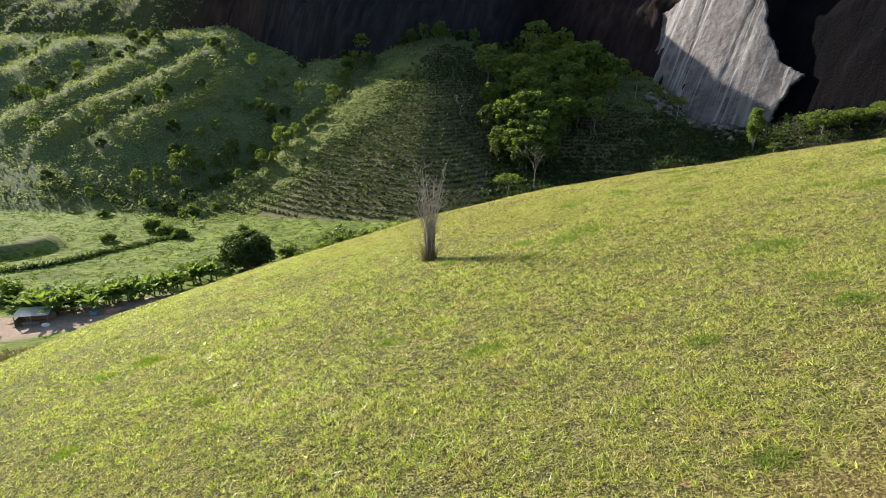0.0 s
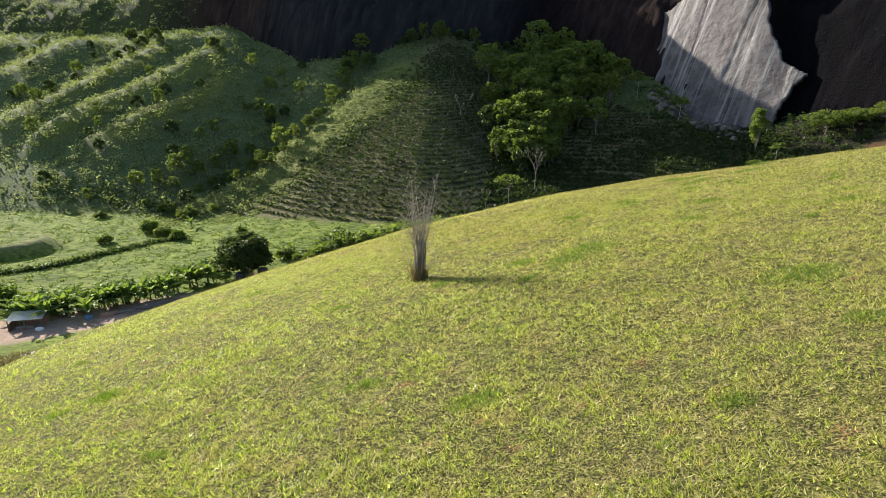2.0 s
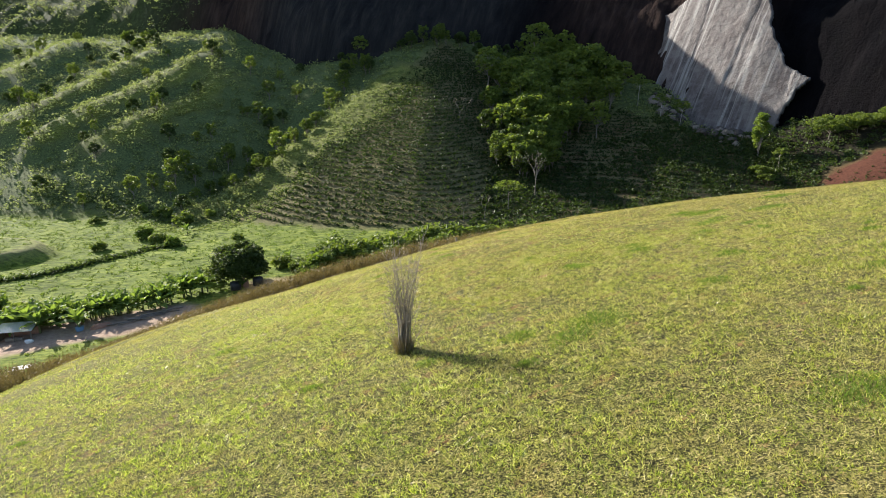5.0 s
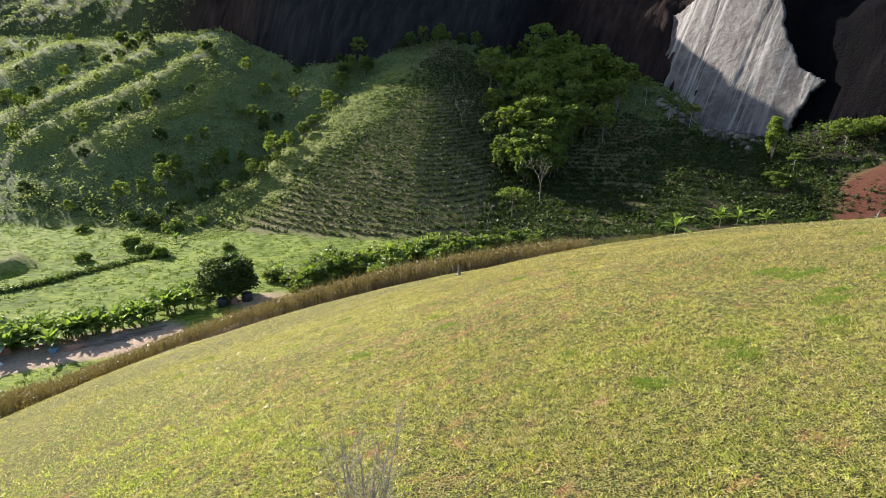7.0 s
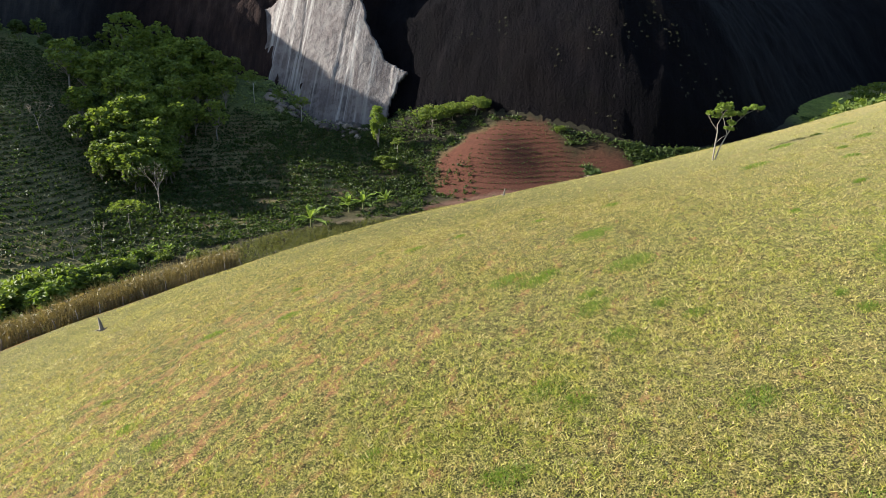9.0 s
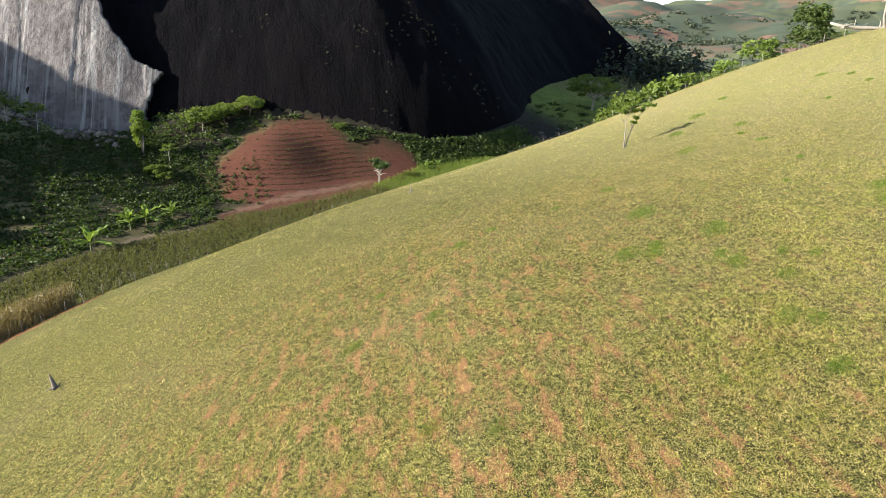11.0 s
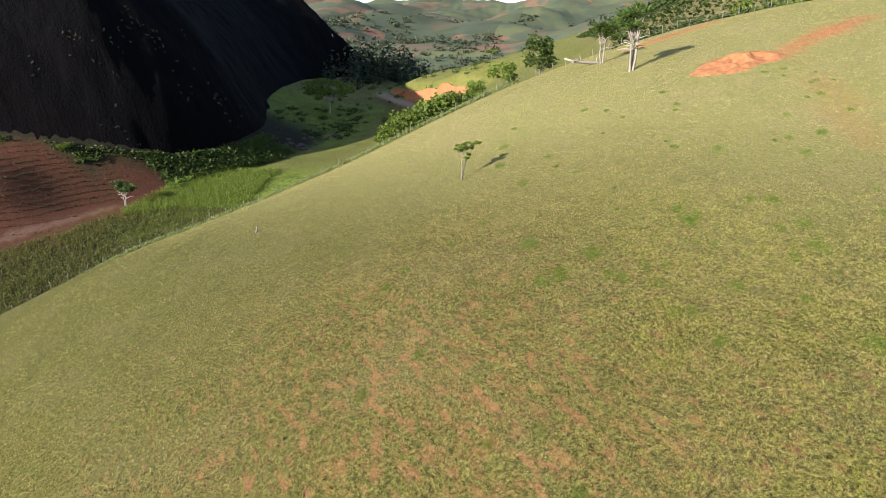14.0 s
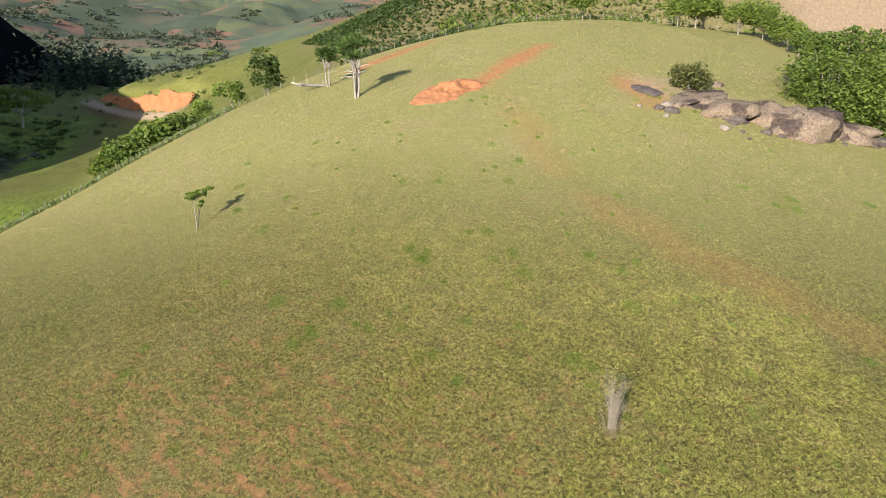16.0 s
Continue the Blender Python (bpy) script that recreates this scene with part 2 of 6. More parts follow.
DEAD_WOOD = plain("weathered_dead_wood", (0.17, 0.15, 0.125), (0.36, 0.33, 0.28), 12, stretch=(1, 1, 0.2))
LEAF_WOOD = leafy("broad_leaves", (0.05, 0.085, 0.015), (0.19, 0.245, 0.045), 0.5)
LEAF_DARK = leafy("dense_dark_leaves", (0.028, 0.048, 0.012), (0.075, 0.11, 0.026))
LEAF_BRIGHT = leafy("fresh_green_leaves", (0.07, 0.12, 0.018), (0.17, 0.23, 0.04))
LEAF_DRY = leafy("dry_stalks", (0.10, 0.088, 0.036), (0.21, 0.172, 0.075), 0.3, (1, 0.9, 0.6))
# coffee's dark green, deepened further in place of shade on the valley floor
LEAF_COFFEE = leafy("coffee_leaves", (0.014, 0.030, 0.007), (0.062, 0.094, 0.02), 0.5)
LEAF_HEDGE = leafy("olive_hedge_leaves", (0.045, 0.055, 0.014), (0.135, 0.14, 0.042), 0.45)
LEAF_BANANA = leafy("banana_leaves", (0.085, 0.14, 0.03), (0.22, 0.30, 0.07), 0.55)

LEAF_CLIFF = leafy("pale_cliff_tufts", (0.035, 0.04, 0.025), (0.11, 0.105, 0.075), 0.3)
# muted leaf colour imitates haze over the distance
LEAF_FAR = leafy("distant_tree_leaves", (0.034, 0.045, 0.028), (0.066, 0.08, 0.045), 0.3)
LEAF_GROVE = leafy("eucalyptus_leaves", (0.016, 0.024, 0.015), (0.04, 0.055, 0.03), 0.3)
# scrub green, paled and greyed to stand in for haze on the slopes
LEAF_SCRUB = leafy("haze_paled_scrub_leaves", (0.12, 0.155, 0.06), (0.25, 0.29, 0.115), 0.5, (1, 1, 0.7), 0.08)


def grass_material(name, moist, dry):
    """Pasture blades: greener on the near slope, drier up the hill, straw here and there."""
    m, nt, b = graph(name)
    r = nt.nodes.new("ShaderNodeNewGeometry").outputs["Random Per Island"]
    wet = ramp(nt, r, moist)
    tired = ramp(nt, r, dry)
    place = along_noise(nt, 1.0, 2, 0.5, (0.05, 0.0, 0.0), (0.0, 0.05, 0.0), (0.0, 0.0, 0.0))
    gap = nt.nodes.new("ShaderNodeSeparateXYZ")
    nt.links.new(nt.nodes.new("ShaderNodeNewGeometry").outputs["Position"], gap.inputs[0])
    far = calc(nt, "ADD", calc(nt, "MULTIPLY", gap.outputs[0], 0.35), gap.outputs[1])
    f = calc(nt, "ADD", calc(nt, "DIVIDE", calc(nt, "SUBTRACT", far, 18.0), 40.0), calc(nt, "MULTIPLY", calc(nt, "SUBTRACT", place, 0.5), 1.6), True)
    c = mix(nt, f, wet, tired)
    up = calc(nt, "DIVIDE", calc(nt, "SUBTRACT", calc(nt, "SUBTRACT", gap.outputs[0], calc(nt, "MULTIPLY", gap.outputs[1], 0.35)), -6.0), 38.0, True)
    c = mix(nt, calc(nt, "MULTIPLY", up, 0.55), c, mix(nt, r, (0.25, 0.25, 0.085), (0.56, 0.52, 0.26)))
    stride = along_noise(nt, 0.9, 3, 0.6, (1.0, 0.0, 0.0), (0.0, 1.0, 0.0), (0.0, 0.0, 0.0))
    c = mix(nt, ramp(nt, stride, [(0.36, (0.4, 0.4, 0.4)), (0.48, (0, 0, 0))]), c, mix(nt, r, (0.07, 0.10, 0.02), (0.32, 0.38, 0.07)))
    c = mix(nt, ramp(nt, stride, [(0.48, (0, 0, 0)), (0.62, (0.7, 0.7, 0.7))]), c, mix(nt, r, (0.24, 0.19, 0.085), (0.66, 0.56, 0.33)))
    nt.links.new(mix(nt, 1.0, c, (0.95, 0.84, 0.73), "MULTIPLY"), b.inputs["Base Color"])
    b.inputs["Roughness"].default_value = 0.38
    b.inputs["Specular IOR Level"].default_value = 0.5
    t = nt.nodes.new("ShaderNodeBsdfTranslucent")
    nt.links.new(mix(nt, 1.0, c, (0.84, 0.97, 0.38), "MULTIPLY"), t.inputs[0])
    s = nt.nodes.new("ShaderNodeMixShader")
    s.inputs[0].default_value = 0.57
    nt.links.new(b.outputs[0], s.inputs[1])
    nt.links.new(t.outputs[0], s.inputs[2])
    nt.links.new(s.outputs[0], nt.nodes["Material Output"].inputs[0])
    return m


GRASS = grass_material("pasture_blades", [(0.0, (0.04, 0.075, 0.010)), (0.35, (0.29, 0.38, 0.045)), (0.66, (0.68, 0.73, 0.13)), (0.80, (0.88, 0.83, 0.50)), (0.95, (0.6, 0.50, 0.34)), (1.0, (0.20, 0.12, 0.065))],
                       [(0.0, (0.06, 0.05, 0.02)), (0.4, (0.24, 0.20, 0.068)), (0.65, (0.48, 0.37, 0.17)), (0.88, (0.74, 0.58, 0.38)), (1.0, (0.26, 0.15, 0.085))])
TUFT = leafy("lush_tuft_blades", (0.06, 0.115, 0.014), (0.20, 0.30, 0.04), 0.55)

# ---- the lie of the land ----
def smax(a, b, k):
    return 0.5 * (a + b + np.sqrt((a - b) ** 2 + k * k))


def ease(a, b, v):
    q = np.clip((v - a) / (b - a), 0, 1)
    return q * q * (3 - 2 * q)


# swells and dips of the pasture, one height each 21.5 m
SWELL_X, SWELL_Y = np.arange(-33, 97, 21.5), np.arange(-26, 106, 21.5)
SWELL = np.array([
    [0.00, 0.07, 0.06, 0.07, 0.12, 0.06, -0.02],
    [-0.02, 0.36, -0.00, -0.03, 0.52, 0.33, -0.34],
    [-0.05, 0.28, -0.66, -0.33, -0.28, 0.04, -1.25],
    [0.28, 0.30, -0.31, 0.27, 0.12, 0.42, -0.03],
    [0.26, -1.27, 1.03, -0.82, -0.90, -0.32, 0.51],
    [0.62, -1.55, 0.09, 0.53, 0.25, 0.45, -0.32],
    [0.04, 0.31, -0.29, -0.16, 0.43, 0.50, 0.04],
])


def swell(x, y):
    gx_ = np.exp(-(np.asarray(x, float)[..., None] - SWELL_X) ** 2 / 578)
    gy_ = np.exp(-(np.asarray(y, float)[..., None] - SWELL_Y) ** 2 / 578)
    return ((gy_ @ SWELL) * gx_).sum(-1)


def pasture_height(x, y):
    brink = np.maximum(y - np.interp(x, [0, 30, 60, 150], [150, 122, 112, 108]), 0)
    return main_slope(x, y) + swell(x, y) - 0.62 * brink ** 2 / (brink + 12)


def main_slope(x, y):
    u, v = np.clip(x, -85, 135) / 60, (np.clip(y, -70, 160) - 30) / 60
    return (0.643 + 15.168 * u - 8.296 * v - 8.799 * u * u - 3.268 * u * v - 8.636 * v * v
            + 6.393 * u ** 3 + 0.139 * u * u * v + 1.379 * u * v * v + 1.156 * v ** 3
            - 1.641 * u ** 4 - 4.948 * u ** 3 * v - 1.796 * u * u * v * v - 0.728 * u * v ** 3 + 0.531 * v ** 4
            - 0.205 * u ** 5 + 1.830 * u ** 4 * v + 0.297 * u ** 3 * v * v + 1.052 * u * u * v ** 3 + 0.473 * u * v ** 4 - 0.182 * v ** 5)


def valley_height(x):
    return np.interp(x, [-400, -100, 0, 70, 130, 172, 200, 300, 400, 500, 1500], [-52, -49, -43.5, -41, -39.6, -35.6, -33.6, -31, -24, -19, -25])


def foot_y(x):
    x = np.asarray(x, float)
    wide = 11 * ease(150, 178, x)
    return sum(np.interp(x + k * wide, [-600, -300, -150, -110, -85, -60, -35, 0, 74, 105, 128, 148, 160, 175, 190, 206, 229, 250, 275, 300, 360, 430, 520, 570, 605, 660, 820],
                         [580, 505, 440, 415, 392, 384, 392, 405, 374, 345, 312, 293, 280, 239, 200, 183, 170, 163, 164, 173, 196, 211, 220, 202, 176, 215, 430]) for k in (-1, -0.5, 0, 0.5, 1)) / 5


def foot_z(x):
    return np.interp(x, [-600, -300, -150, -110, -85, -60, -35, 0, 74, 135, 160, 190, 212, 232, 260, 330, 430, 605], [30, 30, 31.5, 20.8, 9, 13, 18.6, 26, 7, -6, -10, -18, -24, -25, -23, -17, -10, -8])


def valley_north(x):
    return np.interp(x, [-600, -300, -100, 0, 80, 130, 176, 212, 250, 300, 400, 520, 605, 900], [275, 265, 243, 205, 217, 222, 184, 165, 151, 146, 150, 160, 150, 380])


def ground_height(x, y):
    x, y = np.asarray(x, float), np.asarray(y, float)
    v = valley_height(x)
    yn, yf = valley_north(x), foot_y(x)
    power = np.interp(x, [-150, -110, -85, -55, -10, 10, 35, 60, 90, 140], [1.0, 1.2, 1.45, 1.12, 1.04, 1.24, 1.7, 1.62, 1.2, 1.1])
    q = np.clip((y - yn) / (yf - yn), 0, 1.25)
    north = v + (foot_z(x) - v) * q ** power
    north = north + 8.8 * np.exp(-((x - 157) / 18) ** 2 - ((y - 219) / 19) ** 2)
    north = north - 15 * np.exp(-(((x - 134) * 0.76 - (y - 301) * 0.65) / 24) ** 2 - (((x - 134) * 0.65 + (y - 301) * 0.76) / 13) ** 2)
    north = north + 3.5 * ease(16, 12, np.hypot((x + 150) / 1.6, y - 196))
    east = 22 - (y - 15) * np.interp(x, [150, 350, 470, 700], [0.62, 0.55, 0.29, 0.2]) * np.where(y > 15, 1.0, 0.75)
    east = np.minimum(east, 70)
    side = ease(118, 175, x) 
    hill = pasture_height(x, y) * (1 - side) + east * side
    hill = hill - 60 * ease(450, 800, x) 
    z = smax(hill, north, 5.0)
    far = ease(480, 900, x)
    a = np.hypot(x, y)
    rise = np.interp(a, [0, 600, 1500, 2500, 3600, 5200], [0, 0, 30, 125, 285, 200])
    roll = (np.sin(x / 310 + 1.3 * np.sin(y / 420)) * np.sin(y / 270 + 0.8 * np.sin(x / 380)) + 0.5 * np.sin(x / 130 + y / 170) * np.sin(y / 110 - x / 240))
    distant = -30 + rise + roll * np.interp(a, [0, 700, 1500, 4000], [0, 14, 38, 70]) + 60 * ease(150, -900, y) 
    return z * (1 - far) + distant * far


def value_noise(x, y, size, seed=0):
    """Smooth lattice noise in -1..1, for arrays."""
    x, y = np.asarray(x, float) / size, np.asarray(y, float) / size
    xi, yi = np.floor(x).astype(np.int64), np.floor(y).astype(np.int64)
    fx, fy = x - xi, y - yi
    fx, fy = fx * fx * (3 - 2 * fx), fy * fy * (3 - 2 * fy)

    def lattice(a, b):
        h = (a * 374761393 + b * 668265263 + seed * 974711) & 0xFFFFFFFF
        h = ((h ^ (h >> 13)) * 1274126177) & 0xFFFFFFFF
        return ((h ^ (h >> 16)) & 0xFFFF) / 32767.5 - 1

    top = lattice(xi, yi) * (1 - fx) + lattice(xi + 1, yi) * fx
    low = lattice(xi, yi + 1) * (1 - fx) + lattice(xi + 1, yi + 1) * fx
    return top * (1 - fy) + low * fy


def rough_noise(x, y, size, octaves=4, seed=0):
    return sum(value_noise(x, y, size / 2 ** k, seed + k) / 2 ** k for k in range(octaves))


def above_valley(x, y):
    return pasture_height(x, y) - valley_height(x)


def to_line(x, y, ax, ay, bx, by):
    q = np.clip(((x - ax) * (bx - ax) + (y - ay) * (by - ay)) / ((bx - ax) ** 2 + (by - ay) ** 2), 0, 1)
    return np.hypot(x - ax - q * (bx - ax), y - ay - q * (by - ay))


BANK_A, BANK_B = (458.0, 140.0), (350.0, 81.0)


def bank_place(x, y):
    """Way along the road cut (0 to 1), and the distance behind its face."""
    ax, ay = BANK_A
    tx, ty = BANK_B[0] - ax, BANK_B[1] - ay
    long = math.hypot(tx, ty)
    return ((x - ax) * tx + (y - ay) * ty) / long ** 2, ((x - ax) * -ty + (y - ay) * tx) / long


def bank_height(u):
    return np.interp(u, [-0.25, 0.0, 0.08, 0.5, 0.85, 1.0, 1.3], [0, 1.5, 5.0, 7.5, 11.0, 9.0, 0])


RIDGES = [(8, 26, [(-172, 414), (-190, 377), (-216, 332)]), (8, 22, [(-142, 388), (-165, 347), (-192, 314)]),
          (6, 20, [(-118, 366), (-140, 330), (-162, 300)]), (7, 20, [(-141, 424), (-138, 405), (-131, 372)]),
          (8, 30, [(-255, 440), (-268, 395), (-290, 350)]), (8, 34, [(-340, 470), (-335, 420), (-350, 350)]), (4.5, 15, [(-99, 246), (-85, 272), (-72, 292)])]


def ridge_lines(x, y):
    """Sharp grassy ribs that run down the slope: their height, and the distance to the nearest crest."""
    wx_, wy_ = x + 5 * value_noise(x, y, 24, 22), y + 5 * value_noise(x, y, 24, 23)
    z, near = np.zeros(np.shape(x)), np.full(np.shape(x), 1e3)
    for high, wide, crest in RIDGES:
        d = np.minimum.reduce([to_line(wx_, wy_, *a, *b) for a, b in zip(crest, crest[1:])])
        z = np.maximum(z, high * np.clip(1 - (d / wide) ** 2, 0, 1) ** 1.5)
        near = np.minimum(near, d)
    return z, near


def land(x, y):
    """The ground with its small relief, as built."""
    x, y = np.asarray(x, float), np.asarray(y, float)
    z = ground_height(x, y)
    on_hill = ease(6, 16, above_valley(x, y)) * ease(175, 130, x)
    along, across = 0.62 * x + 0.78 * y, 0.62 * y - 0.78 * x
    tread = value_noise(along * 0.25, across, 3.4, 13)
    z = z + on_hill * 0.06 * tread
    z = z + on_hill * (0.11 * rough_noise(x, y, 8, 2, 3) + 0.25 * value_noise(x, y, 22, 8))
    beyond = ease(0, 40, y - valley_north(x)) * ease(520, 460, x)
    left = ease(-60, -110, x)
    ribs, _ = ridge_lines(x, y)
    z = z + beyond * (rough_noise(x, y, 26, 4, 5) * 0.8 * (1 - left) + left * 1.5 * rough_noise(x, y, 40, 2, 5) + ribs)
    c_spur, s_spur = ((x + 101) * 119 - (y - 236) * 71) / 138.6, ((x + 101) * 71 + (y - 236) * 119) / 138.6
    z = z - 8 * np.exp(-((c_spur + 21) / 12) ** 2) * ease(0, 30, s_spur) * ease(180, 140, s_spur) * beyond
    u, back = bank_place(x, y)
    z = z + bank_height(u) * ease(6, 12, back) * ease(75, 18, back)
    far = ease(520, 900, x)
    return z + far * rough_noise(x, y, 420, 5, 9) * np.interp(np.hypot(x, y), [500, 1500, 4000], [2, 12, 40])


def steps(*runs):
    """Grid lines: (start, end, first step, last step) one run after another."""
    out = []
    for a, b, s0, s1 in runs:
        p = a
        while p < b:
            out.append(p)
            p += s0 + (s1 - s0) * (p - a) / (b - a)
    return np.array(out + [runs[-1][1]])


STRIP = [(-94, 102), (-50, 112), (-18, 118), (8, 122), (23, 125.5)]


HEDGE_X, HEDGE_LOW, HEDGE_HIGH = [35, 60, 80, 100, 120, 135, 155, 170], [160, 161, 157, 152, 147, 143, 138, 134], [200, 203, 198, 197, 195, 188, 178, 168]
FIELD_PATH = [(60, 207), (97, 203), (118, 206), (135, 199), (150, 191), (172, 181)]
TRAIL = [(62, 7), (54, 8.2), (39.4, 10.9), (28.2, 11.6), (14, 9), (6.2, 5.3), (1.7, 3.7)]


def strip_distance(x, y):
    return np.minimum.reduce([to_line(x, y, *a, *b) for a, b in zip(STRIP, STRIP[1:])])


def ground_masks(x, y):
    n1, n2 = rough_noise(x, y, 9, 4, 31), rough_noise(x, y, 30, 3, 32)
    hill = ease(4, 8, above_valley(x, y) + n1) * ease(150, 125, x)
    north = ease(-4, 6, y - valley_north(x) + 3 * n1)
    c_spur = ((x + 101) * 119 - (y - 236) * 71) / 138.6
    s_spur = ((x + 101) * 71 + (y - 236) * 119) / 138.6
    m = {}
    m["soil"] = hill * np.clip(0.07 + 0.85 * np.exp(-((0.8 * (x - 2) + 0.6 * (y - 44)) / 26) ** 2 - ((0.8 * (y - 44) - 0.6 * (x - 2)) / 19) ** 2) + 0.12 * n2, 0, 1)
    low = ease(7, 3, ground_height(x, y) - valley_height(x))
    m["lush"] = (1 - hill) * (1 - north) * ease(260, 200, x + 6 * n2) * low
    floor_crop = (1 - north) * ease(-18, 0, x + 3 * n2) * ease(150, 130, x) * ease(140, 150, y)
    m["dry"] = ease(6, 4, strip_distance(x, y) + n1)
    crop = north * ease(-4, 6, c_spur + 4 * n2) * ease(160, 120, x) * ease(408, 380, y + 8 * n2 + 0.9 * np.maximum(x, 0))
    m["crop"] = np.maximum(crop * 0.9, 0.9 * floor_crop)
    grassy = ease(-9, -3, c_spur) * ease(28, 6, c_spur + 6 * n1 - 0.06 * s_spur) * ease(-20, 5, s_spur) * ease(165, 145, s_spur)
    m["crop"] = m["crop"] * (1 - 0.7 * grassy)
    m["lush"] = np.maximum(m["lush"], 0.6 * grassy)
    open_ridge = ease(13, 6, ridge_lines(x, y)[1] + 4 * n1) * ease(-75, -105, x) * ease(0.8, 0.6, (y - valley_north(x)) / (foot_y(x) - valley_north(x)))
    m["lush"] = np.maximum(m["lush"], 0.5 * north * open_ridge * (1 - grassy))
    m["lush"] = np.maximum(m["lush"], 0.2 * ease(140, 170, x) * ease(560, 500, x) * (1 - north) * ease(-20, 5, y + 4 * n2))
    m["crop"] = np.maximum(m["crop"], 0.9 * ease(112, 117, x + 0.12 * np.maximum(-y, 0)) * ease(24, 14, y) * ease(300, 260, x))
    m["wild"] = (1 - open_ridge) * north * (1 - crop) * (1 - grassy) * ease(330, 290, x)
    m["red"] = ease(31, 25, np.hypot((x - 158), (y - 210) * 1.05) + 3 * n1)
    m["red"] = np.maximum(m["red"], ease(17, 11, to_line(x, y, 122, 192, 184, 182) + 2 * n1) * 0.9)
    m["red"] = np.maximum(m["red"], 0.35 * crop * ease(0.05, 0.4, n1 + 0.5 * n2) * ease(15, 40, x))
    clay = ease(1.6, 0.8, to_line(x, y, 63, 10.3, 69.8, 2.3) + 0.5 * n1)
    clay = np.maximum(clay, ease(2.2, 1.0, to_line(x, y, 69.8, 2.3, 77.8, -7.9) + 0.8 * n1))
    clay = np.maximum(clay, ease(2.4, 1.2, to_line(x, y, 97, 22, 106, 4) + 0.7 * n1))
    clay = np.maximum(clay, 0.8 * ease(6.5, 2.5, np.hypot((x - 52.2) / 1.3, y + 11.2) + 2.5 * n1))
    trail = np.minimum.reduce([to_line(x, y, *a, *b) for a, b in zip(TRAIL, TRAIL[1:])])
    clay = np.maximum(clay, 0.2 * ease(1.5, 0.3, np.abs(trail - 0.8) + 1.3 * n1))
    clay = np.maximum(clay, 0.85 * ease(8.4, 7.4, strip_distance(x, y) + 0.6 * n1) * ease(4.6, 5.6, strip_distance(x, y)) * hill)
    m["clay"] = clay
    road = ease(9, 7, to_line(x, y, -130, 118, -64, 140) + 0.8 * n1)
    road = np.maximum(road, 0.8 * ease(10, 6, np.hypot(x + 44, (y - 160) * 1.3) + 2 * n1))
    bench = ease(16, 12, np.hypot((x + 150) / 1.6, y - 196)) * ease(9, 12.5, np.hypot((x + 150) / 1.6, y - 196) + n1)
    m["dirt"] = np.maximum(np.maximum(road, 0.25 * bench) * (1 - hill), 0.5 * ease(110, 130, x) * ease(-118, -140, y + 12 * n2))
    path = np.minimum.reduce([to_line(x, y, *a, *b) for a, b in zip(FIELD_PATH, FIELD_PATH[1:])])
    m["dirt"] = np.maximum(m["dirt"], 0.2 * ease(2.8, 1.0, path + 1.2 * n1))
    ub, back = bank_place(x, y)
    m["dirt"] = np.maximum(m["dirt"], 0.8 * ease(4.5, 2.5, np.abs(back + 4)) * ease(-0.2, 0, ub) * ease(1.25, 1, ub))
    m["red"] = np.maximum(m["red"], 0.6 * ease(-22, -6, back) * ease(0, -3, back) * ease(-0.05, 0.1, ub) * ease(0.7, 0.5, ub))
    m["red"] = np.maximum(m["red"], 0.3 * ease(110, 130, x) * ease(-118, -140, y + 12 * n2))
    m["dirt"] = np.maximum(m["dirt"], 0.45 * ease(0.1, 0.5, n1 + 0.3) * ease(7, 3.5, to_line(x, y, 37, -29, 53, -16)))
    # shade painted on the crop floor, round the mound and along the cliff foot
    m["painted_shade"] = 0.75 * floor_crop
    m["painted_shade"] = np.maximum(m["painted_shade"], north * ease(124, 140, x + 6 * n1) * ease(340, 290, x) * (1 - m["red"]))
    m["painted_shade"] = np.maximum(m["painted_shade"], 0.9 * ease(54, 42, np.hypot(x - 150, (y - 203) * 1.2) + 4 * n1) * (1 - m["red"]) * ease(15, 11, above_valley(x, y)))
    m["painted_shade"] = np.maximum(m["painted_shade"], 0.92 * ease(-1, 3, y + 2 * n1 - np.interp(x, [162, 180, 200, 220, 250], [184, 176, 172, 163, 153])) * ease(166, 174, x) * ease(285, 258, x))
    m["lush"] = np.maximum(m["lush"], 0.75 * ease(262, 292, x) * ease(430, 400, x) * ease(-3, 3, y - 128))
    m["far"] = ease(540, 700, x + 60 * n2)
    return m


def quads_mesh(name, pts, keep, shape, material, smooth=True):
    ny, nx = shape
    idx = np.arange(nx * ny).reshape(ny, nx)
    q = np.stack([idx[:-1, :-1], idx[:-1, 1:], idx[1:, 1:], idx[1:, :-1]], -1).reshape(-1, 4)
    if keep is not None:
        q = q[keep.reshape(-1)[q].any(1)]
        used = np.unique(q)
        lut = np.zeros(nx * ny, np.int64)
        lut[used] = np.arange(len(used))
        q, pts = lut[q], pts[used]
    else:
        used = np.arange(nx * ny)
    me = bpy.data.meshes.new(name)
    me.vertices.add(len(pts))
    me.vertices.foreach_set("co", pts.astype(np.float32).ravel())
    me.loops.add(q.size)
    me.loops.foreach_set("vertex_index", q.astype(np.int32).ravel())
    me.polygons.add(len(q))
    me.polygons.foreach_set("loop_start", np.arange(0, q.size, 4, dtype=np.int32))
    me.polygons.foreach_set("use_smooth", np.full(len(q), smooth))
    me.materials.append(material)
    me.update(calc_edges=True)
    return me, used


